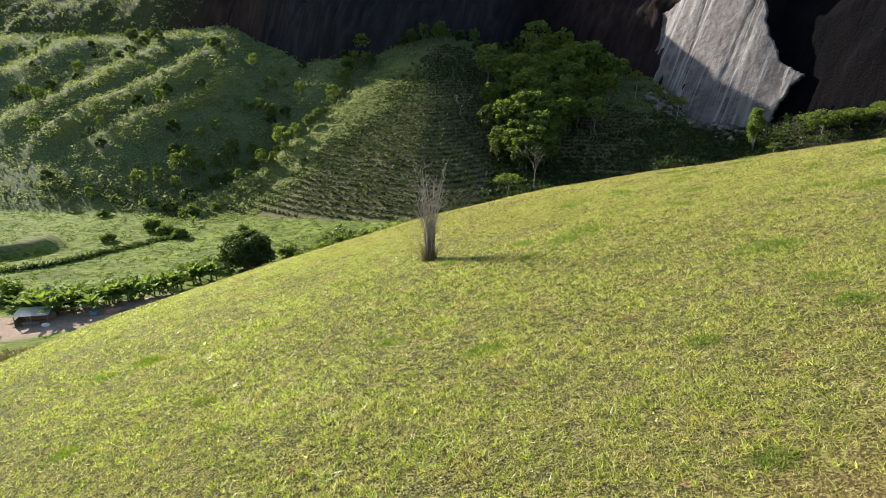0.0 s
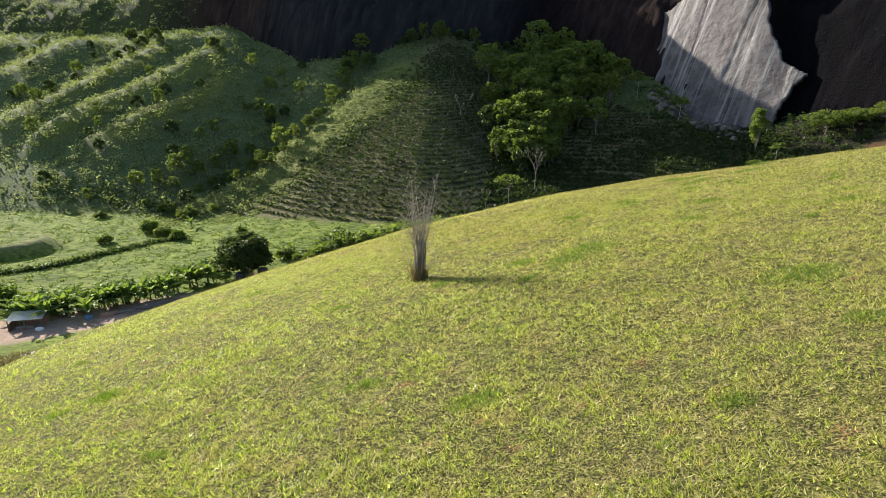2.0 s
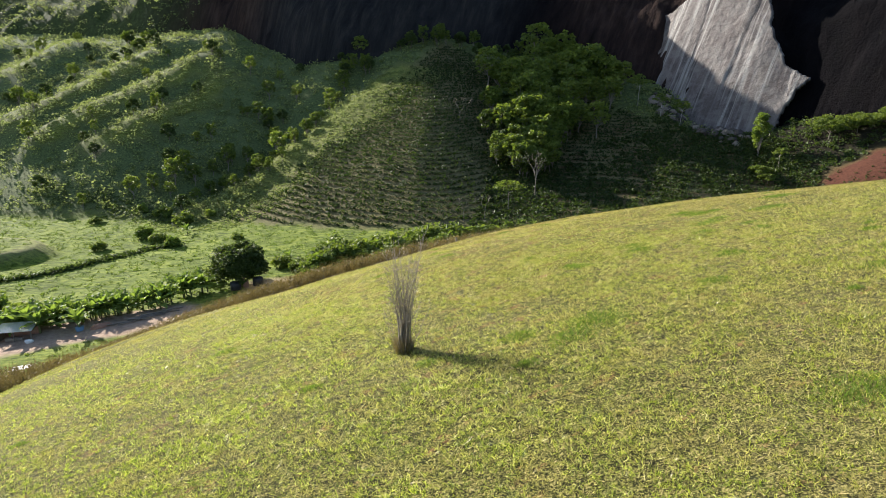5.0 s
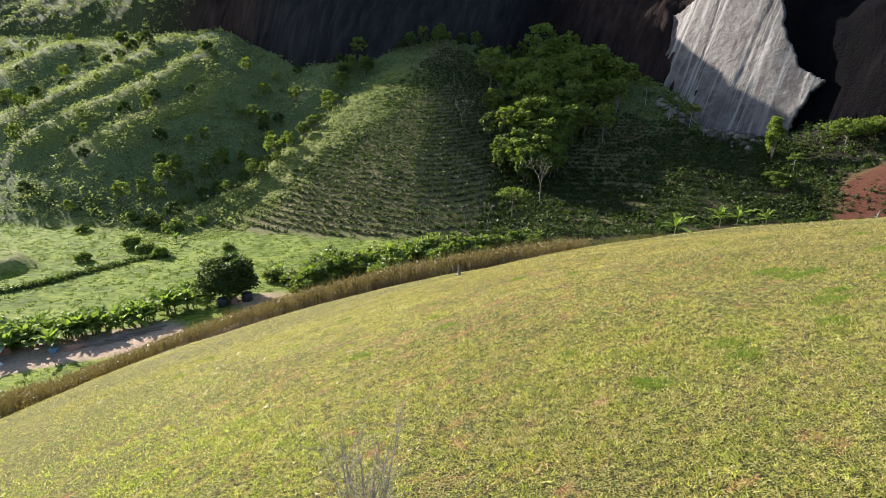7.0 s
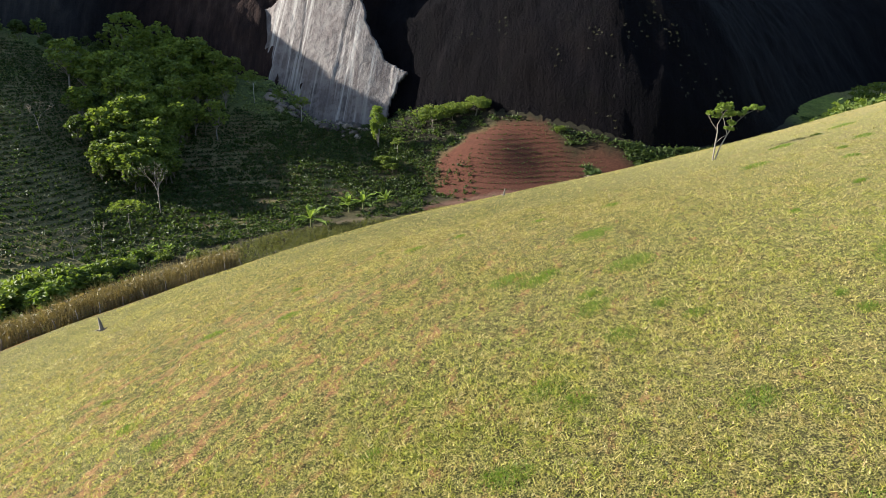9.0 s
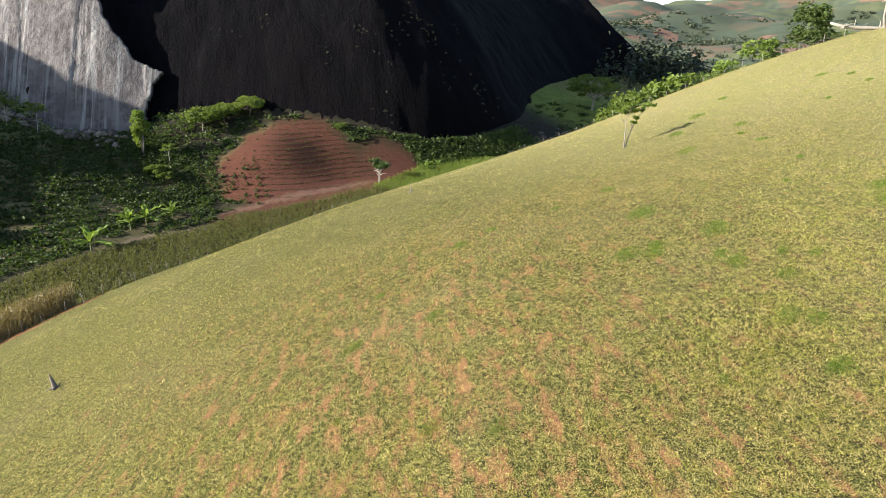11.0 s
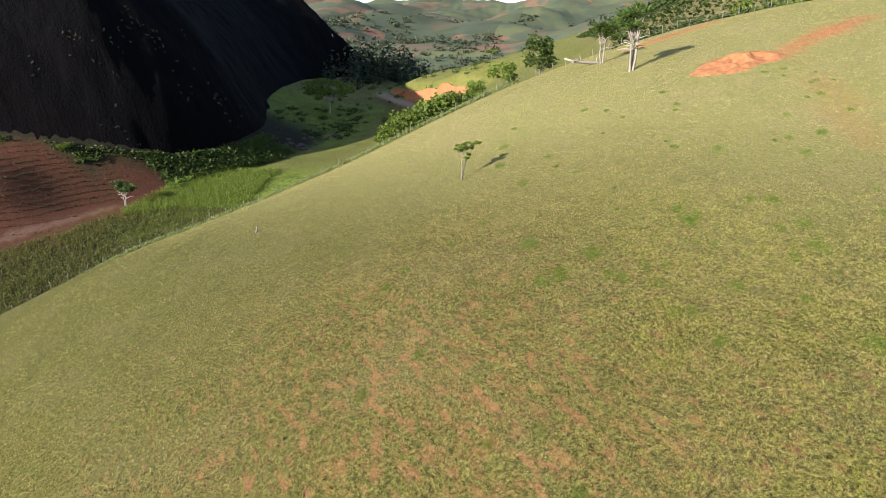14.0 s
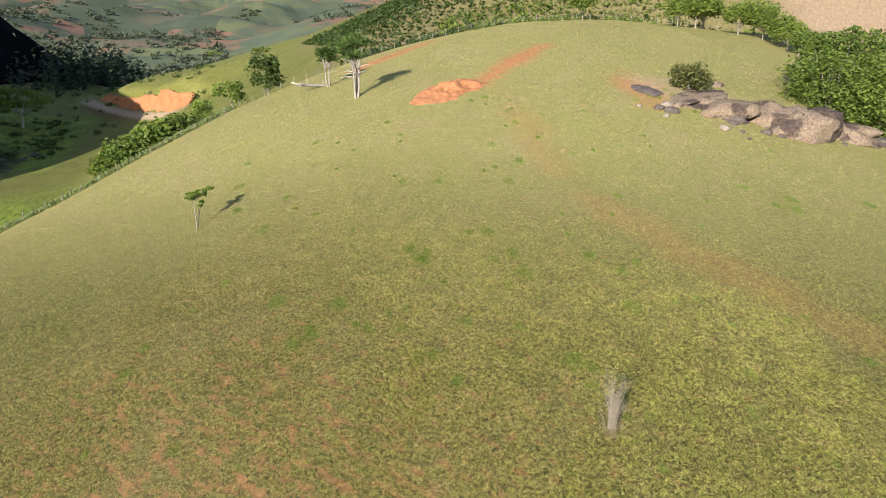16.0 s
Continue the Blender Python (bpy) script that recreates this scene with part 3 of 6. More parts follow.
GX = steps((-2600, -420, 160, 24), (-420, -60, 8, 2), (-60, 125, 1.9, 1.9), (125, 330, 1.6, 5), (330, 900, 5, 16), (900, 4600, 20, 90))
GY = steps((-3200, -300, 140, 20), (-300, -45, 10, 1.5), (-45, 105, 1.9, 1.9), (105, 360, 1.9, 2.8), (360, 800, 5, 25), (800, 3400, 35, 130))
gx, gy = np.meshgrid(GX, GY)
gx, gy = gx.ravel(), gy.ravel()
gz = land(gx, gy)
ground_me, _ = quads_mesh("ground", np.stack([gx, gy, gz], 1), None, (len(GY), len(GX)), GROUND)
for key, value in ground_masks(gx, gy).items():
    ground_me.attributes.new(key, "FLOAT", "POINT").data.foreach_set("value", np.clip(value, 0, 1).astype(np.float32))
ground = tagged(new("ground", ground_me), "grassy hillside pasture with orange bare earth above a farmed valley", "ground", kind="structure")


def surface(x, y):
    """Height of the built ground sheet."""
    x, y = np.asarray(x, float), np.asarray(y, float)
    i = np.clip(np.searchsorted(GX, x) - 1, 0, len(GX) - 2)
    j = np.clip(np.searchsorted(GY, y) - 1, 0, len(GY) - 2)
    u, v = (x - GX[i]) / (GX[i + 1] - GX[i]), (y - GY[j]) / (GY[j + 1] - GY[j])
    g = gz.reshape(len(GY), len(GX))
    return (g[j, i] * (1 - u) + g[j, i + 1] * u) * (1 - v) + (g[j + 1, i] * (1 - u) + g[j + 1, i + 1] * u) * v


# ---- the granite mountain ----
def inside_foot(x, y):
    """How far a place lies behind the foot of the cliff, and the foot's x beside it."""
    fx = np.r_[np.linspace(-700, 140, 200), np.linspace(144, 330, 110), np.linspace(334, 840, 130)]
    fy = foot_y(fx)
    best, where = np.full(x.shape, 1e9), np.zeros(x.shape)
    for a, b in zip(fx, fy):
        d = (x - a) ** 2 + (y - b) ** 2
        near = d < best
        best, where = np.where(near, d, best), np.where(near, a, where)
    return np.sqrt(best) * np.where(y > foot_y(x), 1, -1), where


def mountain_height(x, y):
    d, f = inside_foot(x, y)
    high = np.interp(f, [-600, -400, -300, -220, -120, -60, -20, 60, 120, 160, 300, 430, 605, 700], [90, 85, 80, 80, 80, 80, 80, 82, 95, 108, 112, 140, 200, 180])
    soft = np.interp(f, [-600, -300, -220, -60, 0, 80, 135, 160, 300, 520, 605, 700], [120, 70, 32, 28, 36, 42, 52, 50, 52, 110, 135, 150])
    relief = rough_noise(x, y, 36, 5, 41) * np.interp(f, [140, 165], [7, 3]) + rough_noise(x, y, 9, 3, 47) * np.interp(f, [140, 165], [1.6, 0.7])
    dd = d + relief * np.clip(d / 12, 0.15, 1)
    z = foot_z(f) - 3 + high * (1 - np.exp(-np.maximum(dd, -8) / soft))
    z = np.where(dd < 0, foot_z(f) - 3 + dd * 2.2, z)
    return z, d, f


MX = steps((-640, -300, 8, 5), (-300, 60, 3.5, 2.2), (60, 300, 1.6, 1.6), (300, 720, 2.6, 3.2), (720, 860, 4, 9))
MY = steps((163, 330, 1.7, 1.7), (330, 480, 2, 3.5), (480, 760, 4, 12))
mx, my = np.meshgrid(MX, MY)
mx, my = mx.ravel(), my.ravel()
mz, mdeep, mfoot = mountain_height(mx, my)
# cliff's shade is held in the rock colour
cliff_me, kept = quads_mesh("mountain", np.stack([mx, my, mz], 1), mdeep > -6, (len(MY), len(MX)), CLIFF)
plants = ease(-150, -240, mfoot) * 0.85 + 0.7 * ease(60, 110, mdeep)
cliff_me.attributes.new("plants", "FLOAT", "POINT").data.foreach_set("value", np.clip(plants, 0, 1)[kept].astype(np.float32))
# where the rock is greyed for haze
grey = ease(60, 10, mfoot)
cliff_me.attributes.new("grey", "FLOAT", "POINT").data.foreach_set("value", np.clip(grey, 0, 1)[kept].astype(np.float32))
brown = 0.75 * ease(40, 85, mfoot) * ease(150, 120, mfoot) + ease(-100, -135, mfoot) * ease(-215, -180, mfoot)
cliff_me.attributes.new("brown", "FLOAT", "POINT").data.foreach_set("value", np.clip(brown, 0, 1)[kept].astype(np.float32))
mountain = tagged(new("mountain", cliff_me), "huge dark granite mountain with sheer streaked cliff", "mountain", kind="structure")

def inside_outline(u, v, ring):
    hit = np.zeros(u.shape, bool)
    for (a, b), (c, d) in zip(ring, ring[1:] + ring[:1]):
        cross = ((b > v) != (d > v)) & (u < (c - a) * (v - b) / (d - b + 1e-9) + a)
        hit ^= cross
    return hit


def build_slab():
    """The fresh pale face that a fallen sheet of granite has left on the cliff."""
    ring = [(-84, 75), (-78, 50), (-72.5, 42), (-79, 35.6), (-87, 33.5), (-93, 28), (-97, 23), (-90, 14), (-83, 2), (-72.6, -6), (-61, -15.5), (-51, -25), (-41, -32), (-33, -38), (-22, -42),
            (-12.5, -38), (-7.7, -26), (-7.4, -17.6), (-6.4, -12.3), (-5, -5.7), (0.2, 0.3), (-5.8, 1.3), (-12.4, 5.2), (-14.8, 10.8), (-21, 18.3), (-27, 26.3), (-27.7, 32.4), (-30.5, 38.3), (-30, 75)]
    us, vs = np.arange(-102, 6, 0.65), np.arange(-47, 76, 0.65)
    u, v = np.meshgrid(us, vs)
    u, v = u.ravel(), v.ravel()
    keep = inside_outline(u + 1.1 * value_noise(u, v, 7, 61) + 0.5 * value_noise(u, v, 2.4, 62), v + 0.8 * value_noise(u, v, 5, 63), ring)
    lift = 0.7 * rough_noise(u, v, 25, 4, 64) + 0.35 * np.floor(2.2 + 1.4 * value_noise(u * 0.6, v * 0.25, 14, 66)) - 0.0022 * (u + 50) ** 2
    across, up, out = Vector((0.611, -0.792, 0.0)), Vector((0.372, 0.287, 0.883)), Vector((-0.699, -0.539, 0.469))
    p = np.array([158.6, 284.7, 6.1]) + np.outer(u, across) + np.outer(v, up) + np.outer(lift, out)
    me, _ = quads_mesh("rock_slab", p, keep, (len(vs), len(us)), SLAB)
    ob = tagged(new("rock_slab", me), "pale grey granite slab with dark water streaks on the cliff", "rock face")
    skin = ob.modifiers.new("thick", "SOLIDIFY")
    skin.thickness, skin.offset = 2.2, 0.0
    return ob


rock_slab = build_slab()

# ---- shapes ----
class Shape:
    """Gathers tubes and leaves, and makes one mesh of them."""

    def __init__(self):
        self.pts, self.tris, self.count = [], [], 0

    def add(self, pts, tris):
        self.pts.append(np.asarray(pts, float))
        self.tris.append(np.asarray(tris, np.int64) + self.count)
        self.count += len(pts)

    def tube(self, path, radii, sides=6):
        path, n = [Vector(p) for p in path], len(path)
        pts, tris = [], []
        for k, p in enumerate(path):
            way = (path[min(k + 1, n - 1)] - path[max(k - 1, 0)]).normalized()
            a = way.orthogonal().normalized()
            b = way.cross(a)
            for j in range(sides):
                w = 2 * math.pi * j / sides
                pts.append(p + (a * math.cos(w) + b * math.sin(w)) * radii[k])
        for k in range(n - 1):
            for j in range(sides):
                p, q = k * sides + j, k * sides + (j + 1) % sides
                tris += [(p, q, q + sides), (p, q + sides, p + sides)]
        pts.append(path[-1])
        tris += [((n - 1) * sides + j, (n - 1) * sides + (j + 1) % sides, len(pts) - 1) for j in range(sides)]
        self.add([tuple(p) for p in pts], tris)

    def leaves(self, centre, size, rng, flat=0.45, long=1.6):
        """One folded leaf (a rhomb of two triangles) at each centre."""
        centre = np.asarray(centre, float)
        n = len(centre)
        if not n:
            return
        a = rng.normal(size=(n, 3))
        a[:, 2] *= flat
        a /= np.linalg.norm(a, axis=1)[:, None] + 1e-9
        b = np.cross(a, rng.normal(size=(n, 3)))
        b /= np.linalg.norm(b, axis=1)[:, None] + 1e-9
        s = np.asarray(size, float) * rng.uniform(0.65, 1.35, n)
        a, b = a * (s * long * 0.5)[:, None], b * (s * 0.5)[:, None]
        fold = np.cross(a, b) / (s[:, None] + 1e-9) * 0.5
        pts = np.stack([centre - a, centre + b + fold, centre + a, centre - b + fold], 1).reshape(-1, 3)
        i = np.arange(n)[:, None] * 4
        self.add(pts, np.concatenate([i + [0, 1, 2], i + [0, 2, 3]], 1).reshape(-1, 3))

    def blades(self, foot, height, width, rng, lean=0.35):
        """Standing blades, one bent triangle pair each."""
        foot = np.asarray(foot, float)
        n = len(foot)
        w = rng.uniform(0, 2 * math.pi, n)
        side = np.stack([np.cos(w), np.sin(w), np.zeros(n)], 1) * (np.asarray(width) * rng.uniform(0.7, 1.3, n))[:, None] * 0.5
        tip = rng.normal(size=(n, 3)) * lean
        tip[:, 2] = 1
        tip *= (np.asarray(height) * rng.uniform(0.6, 1.35, n))[:, None]
        pts = np.stack([foot - side, foot + side, foot + tip], 1).reshape(-1, 3)
        self.add(pts, np.arange(n * 3).reshape(-1, 3))

    def mesh(self, name, material, smooth=False):
        pts, tris = np.concatenate(self.pts), np.concatenate(self.tris)
        me = bpy.data.meshes.new(name)
        me.vertices.add(len(pts))
        me.vertices.foreach_set("co", pts.astype(np.float32).ravel())
        me.loops.add(tris.size)
        me.loops.foreach_set("vertex_index", tris.astype(np.int32).ravel())
        me.polygons.add(len(tris))
        me.polygons.foreach_set("loop_start", np.arange(0, tris.size, 3, dtype=np.int32))
        me.polygons.foreach_set("use_smooth", np.full(len(tris), smooth))
        me.materials.append(material)
        me.update(calc_edges=True)
        return me


def root(name, label, category, group="", kind=""):
    return tagged(new(name), label, category, group, kind)


def part_mesh(name, me, parent, label=""):
    ob = new(name, me)
    ob.parent = parent
    return tagged(ob, label)


def part(name, bm, material, parent, label="", smooth=False):
    me = bpy.data.meshes.new(name)
    bm.to_mesh(me)
    bm.free()
    me.materials.append(material)
    for p in me.polygons:
        p.use_smooth = smooth
    return part_mesh(name, me, parent, label)


def at_ground(x, y, turn=0.0, size=1.0, sink=0.05):
    return pose(x, y, float(surface(x, y)) - sink, 0, 0, turn) @ Matrix.Scale(size, 4)


def ball_points(rng, n, centre, rx, rz, shell=0.45):
    p = rng.normal(size=(n, 3))
    p /= np.linalg.norm(p, axis=1)[:, None]
    p *= (shell + (1 - shell) * rng.uniform(0, 1, n) ** 0.6)[:, None]
    return p * [rx, rx, rz] + centre


def make_tree(name, label, height, wide, seed, leaf, bark=None, clumps=26, per=46, leaf_size=0.5, trunk=0.22, bole=0.45, flat=0.6, lean=0.0, clump=0.3, category="tree", group=""):
    """A tapered trunk with limbs that end in clumps of leaves."""
    rng = np.random.default_rng(seed)
    bark = bark or BARK
    ob = root(name, label, category, group)
    wood, crown = Shape(), Shape()
    top = Vector((lean * height, rng.normal() * 0.03 * height, height * bole))
    mid = top * 0.55 + Vector((rng.normal() * 0.15, rng.normal() * 0.15, 0))
    wood.tube([(0, 0, -0.4), (0, 0, 0.1), mid, top], [trunk * 1.5, trunk * 1.1, trunk * 0.85, trunk * 0.65], 7)
    mid_z = height * (bole + 1) / 2
    tall = height * (1 - bole) / 2
    for k in range(clumps):
        w, up = rng.uniform(0, 2 * math.pi), rng.uniform(-0.75, 1.0)
        out = math.sqrt(max(0.0, 1 - up * up * 0.8)) * rng.uniform(0.5, 1.05)
        c = np.array([top.x + math.cos(w) * out * wide * 0.5, top.y + math.sin(w) * out * wide * 0.5, mid_z + up * tall * rng.uniform(0.75, 1.0)])
        r = wide * clump * rng.uniform(0.55, 1.1)
        if k % 3 == 0:
            bend = (Vector(c) + top) * 0.5 + Vector((0, 0, -0.06 * height))
            wood.tube([top - Vector((0, 0, 0.1 * height * rng.uniform(0, 1))), bend, c], [trunk * 0.45, trunk * 0.28, trunk * 0.08], 4)
        crown.leaves(ball_points(rng, per, c, r, r * flat), leaf_size, rng)
    part_mesh("trunk", wood.mesh("trunk", bark, True), ob)
    part_mesh("crown", crown.mesh("crown", leaf), ob)
    return ob


def make_bare_tree(name, label, height, seed, bark, spread=0.45, depth=5, trunk=0.14, first=0.35, group=""):
    rng = np.random.default_rng(seed)
    ob = root(name, label, "tree", group)
    wood = Shape()

    def grow(a, way, length, r, left):
        b = a + way * length
        wood.tube([a, (a + b) * 0.5 + Vector(rng.normal(size=3)) * length * 0.05, b], [r, r * 0.85, r * 0.65], 5 if left > 2 else 3)
        if left:
            for _ in range(2 if left > 3 else 3):
                turn = (way + Vector(rng.normal(size=3)) * spread + Vector((0, 0, 0.12))).normalized()
                grow(b, turn, length * rng.uniform(0.55, 0.85), r * 0.6, left - 1)

    grow(Vector((0, 0, -0.2)), Vector((0, 0, 1)), height * first, trunk, depth)
    part_mesh("branches", wood.mesh("branches", bark, True), ob)
    return ob


def make_bush(name, label, wide, high, seed, leaf, clumps=14, per=40, leaf_size=0.3, group=""):
    rng = np.random.default_rng(seed)
    ob = root(name, label, "bush", group)
    wood, crown = Shape(), Shape()
    for k in range(clumps):
        w, out = rng.uniform(0, 2 * math.pi), math.sqrt(rng.uniform(0, 1))
        c = np.array([math.cos(w) * out * wide * 0.4, math.sin(w) * out * wide * 0.4, high * rng.uniform(0.25, 0.85) * (1 - 0.45 * out * out)])
        r = wide * 0.2 * rng.uniform(0.7, 1.3)
        crown.leaves(ball_points(rng, per, c, r, r * 0.8, 0.3), leaf_size, rng)
        if k % 3 == 0:
            wood.tube([(0, 0, -0.2), (c[0] * 0.4, c[1] * 0.4, c[2] * 0.6), c], [0.06, 0.04, 0.015], 4)
    part_mesh("stems", wood.mesh("stems", BARK, True), ob)
    part_mesh("foliage", crown.mesh("foliage", leaf), ob)
    return ob


BANANA_LEAVES = []


def banana_leaf_mesh(seed):
    """An arching blade with a keel, torn along its edges."""
    rng = np.random.default_rng(seed)
    s = Shape()
    n = 9
    mid = [(0.0 + 1.9 * t, 0.0, 1.5 * t - 0.95 * t * t * rng.uniform(0.7, 1.25)) for t in np.linspace(0, 1, n)]
    pts, tris = [], []
    for k, (x, y, z) in enumerate(mid):
        t = k / (n - 1)
        w = 0.30 * math.sin(math.pi * min(1, 0.08 + t * 0.95)) ** 0.7
        pts += [(x, -w * rng.uniform(0.75, 1.1), z + w * 0.45), (x, 0, z), (x, w * rng.uniform(0.75, 1.1), z + w * 0.45)]
    for k in range(n - 1):
        i = k * 3
        tris += [(i, i + 1, i + 4), (i, i + 4, i + 3), (i + 1, i + 2, i + 5), (i + 1, i + 5, i + 4)]
    s.add(pts, tris)
    return s.mesh("leaf", LEAF_BANANA)


def make_banana(name, label, seed, leaves=8, high=2.2, group=""):
    rng = np.random.default_rng(seed)
    if not BANANA_LEAVES:
        BANANA_LEAVES.extend(banana_leaf_mesh(k) for k in range(3))
    ob = root(name, label, "banana plant", group)
    stem = Shape()
    stem.tube([(0, 0, -0.2), (0.02, 0, high * 0.5), (0.05, 0.03, high)], [0.09, 0.08, 0.05], 7)
    part_mesh("stem", stem.mesh("stem", STEM, True), ob)
    for k in range(leaves):
        leaf = part_mesh("leaf", BANANA_LEAVES[k % 3], ob)
        leaf.matrix_basis = pose(0.03, 0.02, high * rng.uniform(0.86, 1.0), 0, -rng.uniform(-30, 55), k * 360 / leaves + rng.uniform(-25, 25)) @ Matrix.Scale(rng.uniform(0.75, 1.2), 4)
    return ob


def rock_mesh(name, rx, ry, rz, seed, material, rough=0.28, cuts=4):
    bm = bmesh.new()
    bmesh.ops.create_icosphere(bm, subdivisions=cuts, radius=1.0)
    off = Vector((seed * 3.7, seed * 1.3, seed * 2.1))
    for v in bm.verts:
        n = v.co.normalized()
        d = 1 + rough * noise.noise(n * 1.3 + off) + rough * 0.5 * noise.noise(n * 3.1 + off) + rough * 0.3 * abs(noise.noise(n * 6 + off)) + rough * 0.14 * noise.noise(n * 15 + off)
        v.co = Vector((n.x * rx, n.y * ry, n.z * rz)) * d
    me = bpy.data.meshes.new(name)
    bm.to_mesh(me)
    bm.free()
    me.materials.append(material)
    for p in me.polygons:
        p.use_smooth = True
    return me


def stained_rock():
    """Tan granite with black weathering stains and lichened spots."""
    m, nt, b = graph("stained_granite")
    fine = noise_of(nt, 3.2, 7, 0.7)
    tan = ramp(nt, fine, [(0.35, (0.095, 0.07, 0.052)), (0.65, (0.23, 0.175, 0.13))])
    black = ramp(nt, fine, [(0.35, (0.03, 0.022, 0.019)), (0.65, (0.09, 0.066, 0.055))])
    c = mix(nt, ramp(nt, noise_of(nt, 0.30, 5, 0.6), [(0.44, (0, 0, 0)), (0.50, (1, 1, 1))]), black, tan)
    c = mix(nt, ramp(nt, noise_of(nt, 0.7, 4, 0.6), [(0.58, (0, 0, 0)), (0.70, (0.4, 0.4, 0.4))]), c, (0.20, 0.12, 0.075))
    nt.links.new(c, b.inputs["Base Color"])
    b.inputs["Roughness"].default_value = 0.9
    b.inputs["Specular IOR Level"].default_value = 0.15
    bump(nt, b, calc(nt, "ADD", fine, noise_of(nt, 0.9, 4)), 1.0, 0.25)
    return m


ROCK_STAINED = stained_rock()
STEM = plain("banana_stem", (0.07, 0.085, 0.03), (0.14, 0.15, 0.06), 8)
ROCK_DARK = plain("dark_weathered_rock", (0.028, 0.024, 0.022), (0.10, 0.082, 0.072), 2.2, relief=0.12)
ROCK_PALE = plain("pale_lichened_rock", (0.07, 0.058, 0.048), (0.26, 0.215, 0.175), 1.6, relief=0.12)
CLAY = plain("fresh_orange_clay", (0.17, 0.066, 0.028), (0.34, 0.15, 0.066), 1.4, relief=0.12)
POST = plain("grey_fence_wood", (0.09, 0.078, 0.065), (0.22, 0.195, 0.165), 14, stretch=(1, 1, 0.15))
WIRE = plain("dull_wire", (0.16, 0.15, 0.14), (0.26, 0.25, 0.24), 20, 0.5, 0, metal=0.8)
SHEET = plain("corrugated_zinc", (0.45, 0.46, 0.47), (0.62, 0.63, 0.64), 2.0, 0.45, 0.01, metal=0.6)
BRICK = plain("reddish_brickwork", (0.20, 0.10, 0.07), (0.34, 0.19, 0.13), 5.0)
PLANK = plain("old_planks", (0.15, 0.12, 0.095), (0.30, 0.25, 0.20), 9.0)
BLUE = plain("faded_blue_plastic", (0.08, 0.16, 0.26), (0.13, 0.23, 0.34), 4.0, 0.4)
BLACK = plain("dark_plastic", (0.018, 0.018, 0.02), (0.04, 0.04, 0.042), 4.0, 0.5)
CLOTH = plain("white_sacking", (0.55, 0.54, 0.52), (0.75, 0.74, 0.72), 6.0)
SWORD = leafy("sword_leaves", (0.03, 0.055, 0.012), (0.10, 0.15, 0.035), 0.3)

# ---- the pasture ----
def build_stalks():
    """The clump of dead stalks that stands alone on the slope."""
    rng = np.random.default_rng(11)
    ob = root("dead_stalk_clump", "clump of tall leafless grey-brown dead stalks on the grass", "dead shrub")
    tuft = Shape()
    for k in range(44):
        w, out = rng.uniform(0, 2 * math.pi), rng.uniform(0.02, 0.2)
        a = Vector((math.cos(w) * out, math.sin(w) * out * 0.8, -0.05))
        h = rng.uniform(1.8, 4.3)
        tip = a + Vector((a.x * rng.uniform(0.5, 4.0) + rng.normal() * 0.26, a.y * rng.uniform(0.5, 4.0) + rng.normal() * 0.26, h))
        mid = Vector((a.x * 1.25 + rng.normal() * 0.04, a.y * 1.25 + rng.normal() * 0.04, h * 0.42))
        stalk = Shape()
        stalk.tube([a, mid, tip], [0.019, 0.014, 0.004], 4)
        twigs = []
        for _ in range(6):
            p = mid.lerp(tip, rng.uniform(0, 0.95))
            e = p + Vector((rng.normal() * 0.3, rng.normal() * 0.3, rng.uniform(0.1, 0.5)))
            twig = Shape()
            twig.tube([p, p.lerp(e, 0.5) + Vector((0, 0, -0.02)), e], [0.008, 0.006, 0.003], 3)
            twigs.append(twig)
        stem = part_mesh("stalk", stalk.mesh("stalk", STALK_WOOD, True), ob)
        for twig in twigs:
            part_mesh("twig", twig.mesh("twig", STALK_WOOD, True), stem)
    for k in range(16):
        w = rng.uniform(0, 2 * math.pi)
        a = Vector((math.cos(w) * 0.2, math.sin(w) * 0.2, 0))
        e = a + Vector((math.cos(w) * rng.uniform(0.3, 0.9), math.sin(w) * rng.uniform(0.3, 0.9), rng.uniform(0.8, 2.0)))
        stalk = Shape()
        stalk.tube([a, a.lerp(e, 0.6), e], [0.01, 0.008, 0.004], 3)
        part_mesh("stalk", stalk.mesh("stalk", STALK_WOOD, True), ob)
    w = rng.uniform(0, 2 * math.pi, 420)
    r = np.sqrt(rng.uniform(0, 1, 420)) * 0.3
    tuft.blades(np.stack([np.cos(w) * r, np.sin(w) * r, np.full(420, -0.03)], 1), 0.62, 0.03, rng, 0.25)
    part_mesh("base_tuft", tuft.mesh("base_tuft", LEAF_DRY), ob, "dry grass tuft round the base")
    ob.matrix_basis = at_ground(-0.58, 24.6, 20)
    return ob


